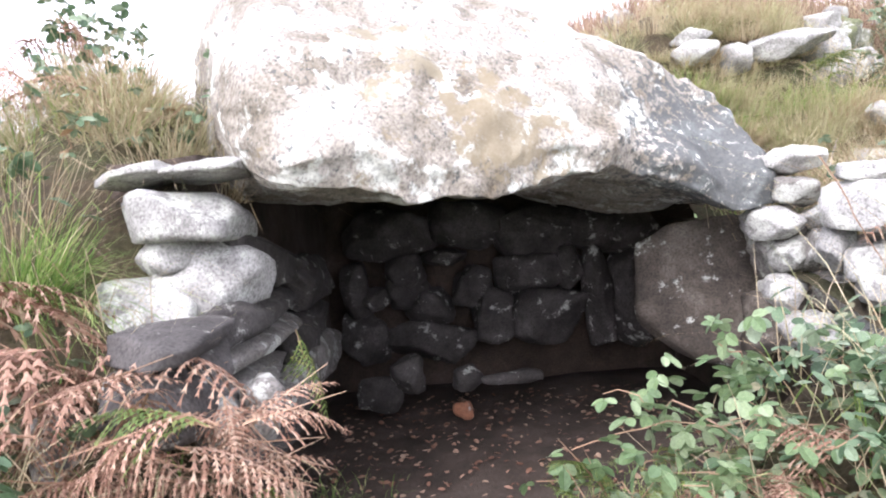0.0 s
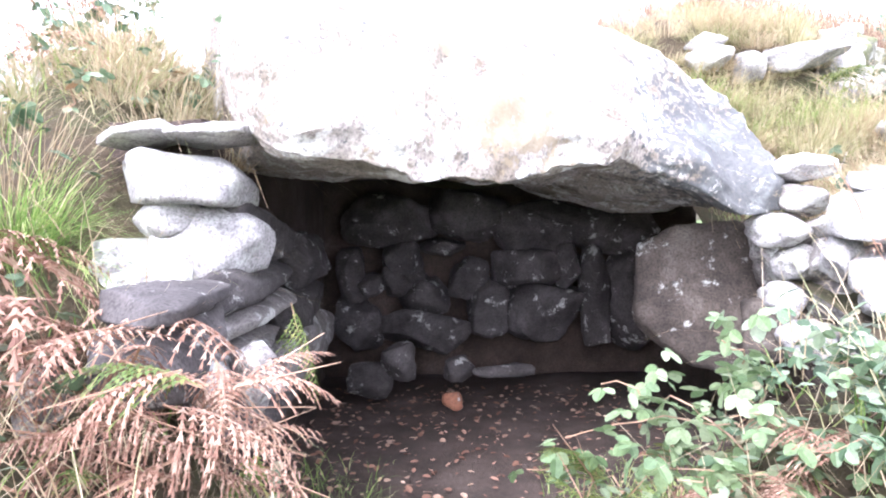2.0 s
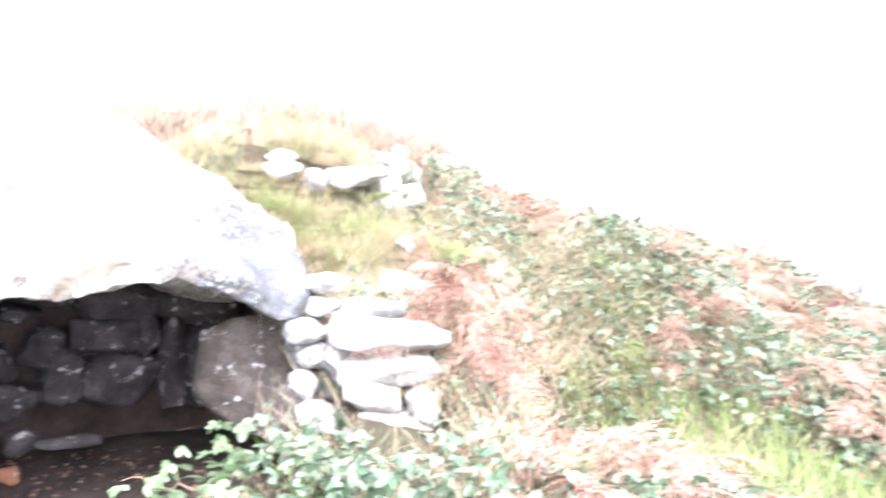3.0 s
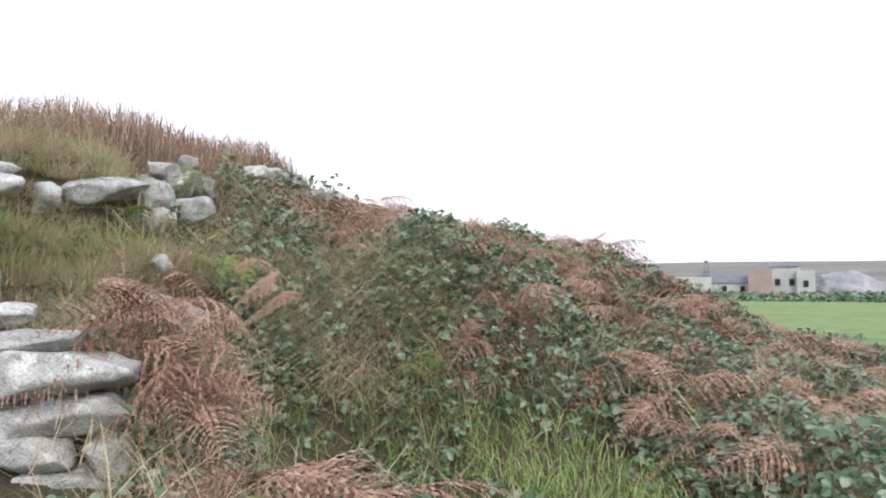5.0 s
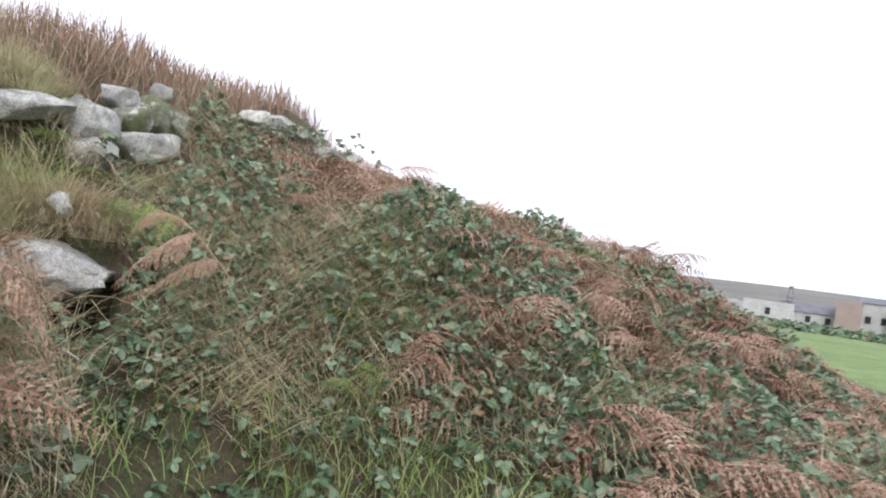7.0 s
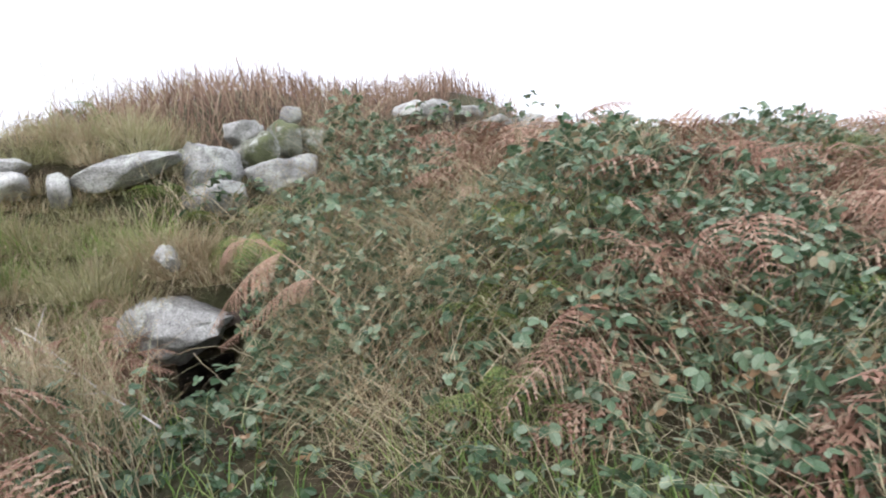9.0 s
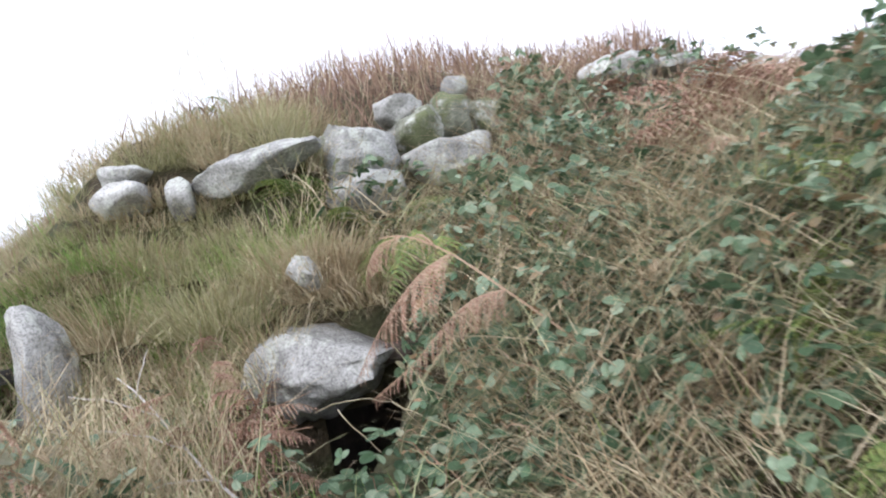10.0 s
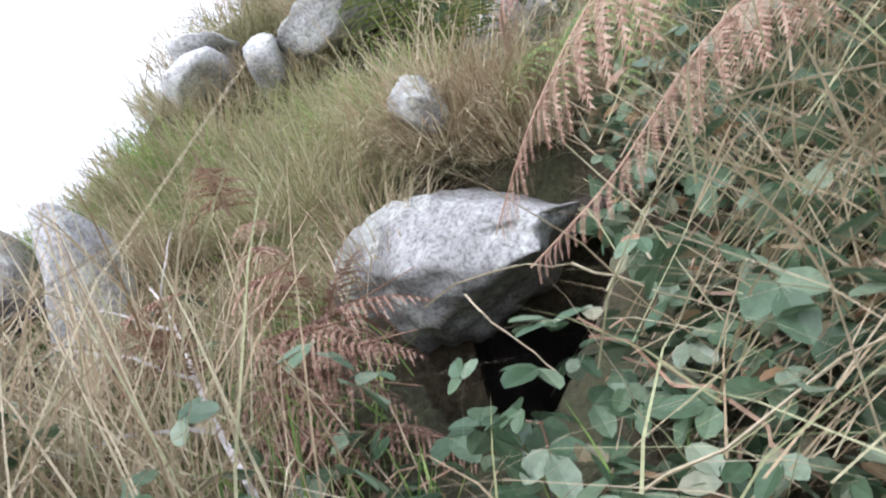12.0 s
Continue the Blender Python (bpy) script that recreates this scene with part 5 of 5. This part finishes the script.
def spoil_heap(azimuth, distance, w, h, label):
    x, y = along_view(azimuth, distance)
    bm = bmesh.new()
    bmesh.ops.create_icosphere(bm, subdivisions=4, radius=1)
    for q in bm.verts:
        c = q.co
        k = 1 + 0.22 * noise.fractal(c * 2.5 + Vector((azimuth, 0, 0)), 1, 2, 4)
        q.co = Vector((c.x * w * k, c.y * w * 0.6 * k, max(-0.5, c.z * h * k)))
    ob = tagged(part("spoil_heap", bm, SPOIL), label, "spoil heap", "spoil heaps")
    ob.matrix_world = pose(x, y, -3.4, 0, 0, -azimuth - 9.2)


spoil_heap(59.3, 155, 7.5, 4.9, "smooth pale grey heap of quarry spoil")
spoil_heap(62.5, 158, 9, 3.2, "low pale grey heap of quarry spoil")
spoil_heap(66.5, 160, 10, 2.6, "low pale grey heap of quarry spoil")
spoil_heap(71.0, 160, 11, 2.8, "low pale grey heap of quarry spoil")
spoil_heap(46.5, 160, 6, 3.4, "pale grey heap of quarry spoil")

mx, my = along_view(49.9, 151)
mast = tagged(new("headframe"), "dark lattice headframe rising above the quarry sheds", "tower")
mast.matrix_world = pose(mx, my, -3.3, 0, 0, -59)
for sx in (-0.9, 0.9):
    for sy in (-0.9, 0.9):
        child("leg", tube([(sx * (1 - 0.75 * k), sy * (1 - 0.75 * k), 7.6 * k) for k in (0, 0.35, 0.7, 1)], 0.16, 0.12), ROOF, mast)
for z in (3.0, 5.0, 7.0):
    bm = block(1.9 - 0.16 * z, 1.9 - 0.16 * z, 0.5)
    bmesh.ops.translate(bm, vec=(0, 0, z), verts=bm.verts)
    part("platform", bm, ROOF, mast, smooth=False)


def field_wall():
    """A low dry stone wall across the pasture with a dark hedge bank before it."""
    v, t = [], []
    base = tagged(new("field_wall"), "low pale dry stone wall along the far pasture", "stone wall")
    az = 44.0
    k = 0
    while az < 80:
        x, y = along_view(az, 104 + 3 * math.sin(az * 0.3))
        bm = block(1.35, 0.6, 0.75 + 0.25 * random.random(), 0.12)
        for q in bm.verts:
            q.co += noise.noise_vector(q.co * 2 + Vector((k, 0, 0))) * 0.08
        ob = part("stone", bm, SPOIL, base, smooth=False)
        ob.matrix_local = pose(x, y, -2.25, 0, 0, -az - 9.2 + random.uniform(-6, 6))
        az += 0.72
        k += 1
    n = 5200
    a, r = np.radians(rng.uniform(52, 90, n)), rng.normal(88, 3.5, n) + 3 * rng.random(n)
    x, y = 1.6 + r * np.sin(a), -0.8 + r * np.cos(a)
    z = height(x, y)
    rot = turns(rng.uniform(0, 6.28, n), rng.normal(0, 0.7, n), rng.normal(0, 0.7, n))
    v, t = place(LEAF3, LEAF3_TRIS, np.stack([x, y, z + rng.uniform(0, 0.75, n)], 1), rot, rng.uniform(0.35, 0.7, n))
    stuff("hedge", v, t, BRAMBLE, "dark low hedge bank along the far pasture", "hedge")


field_wall()
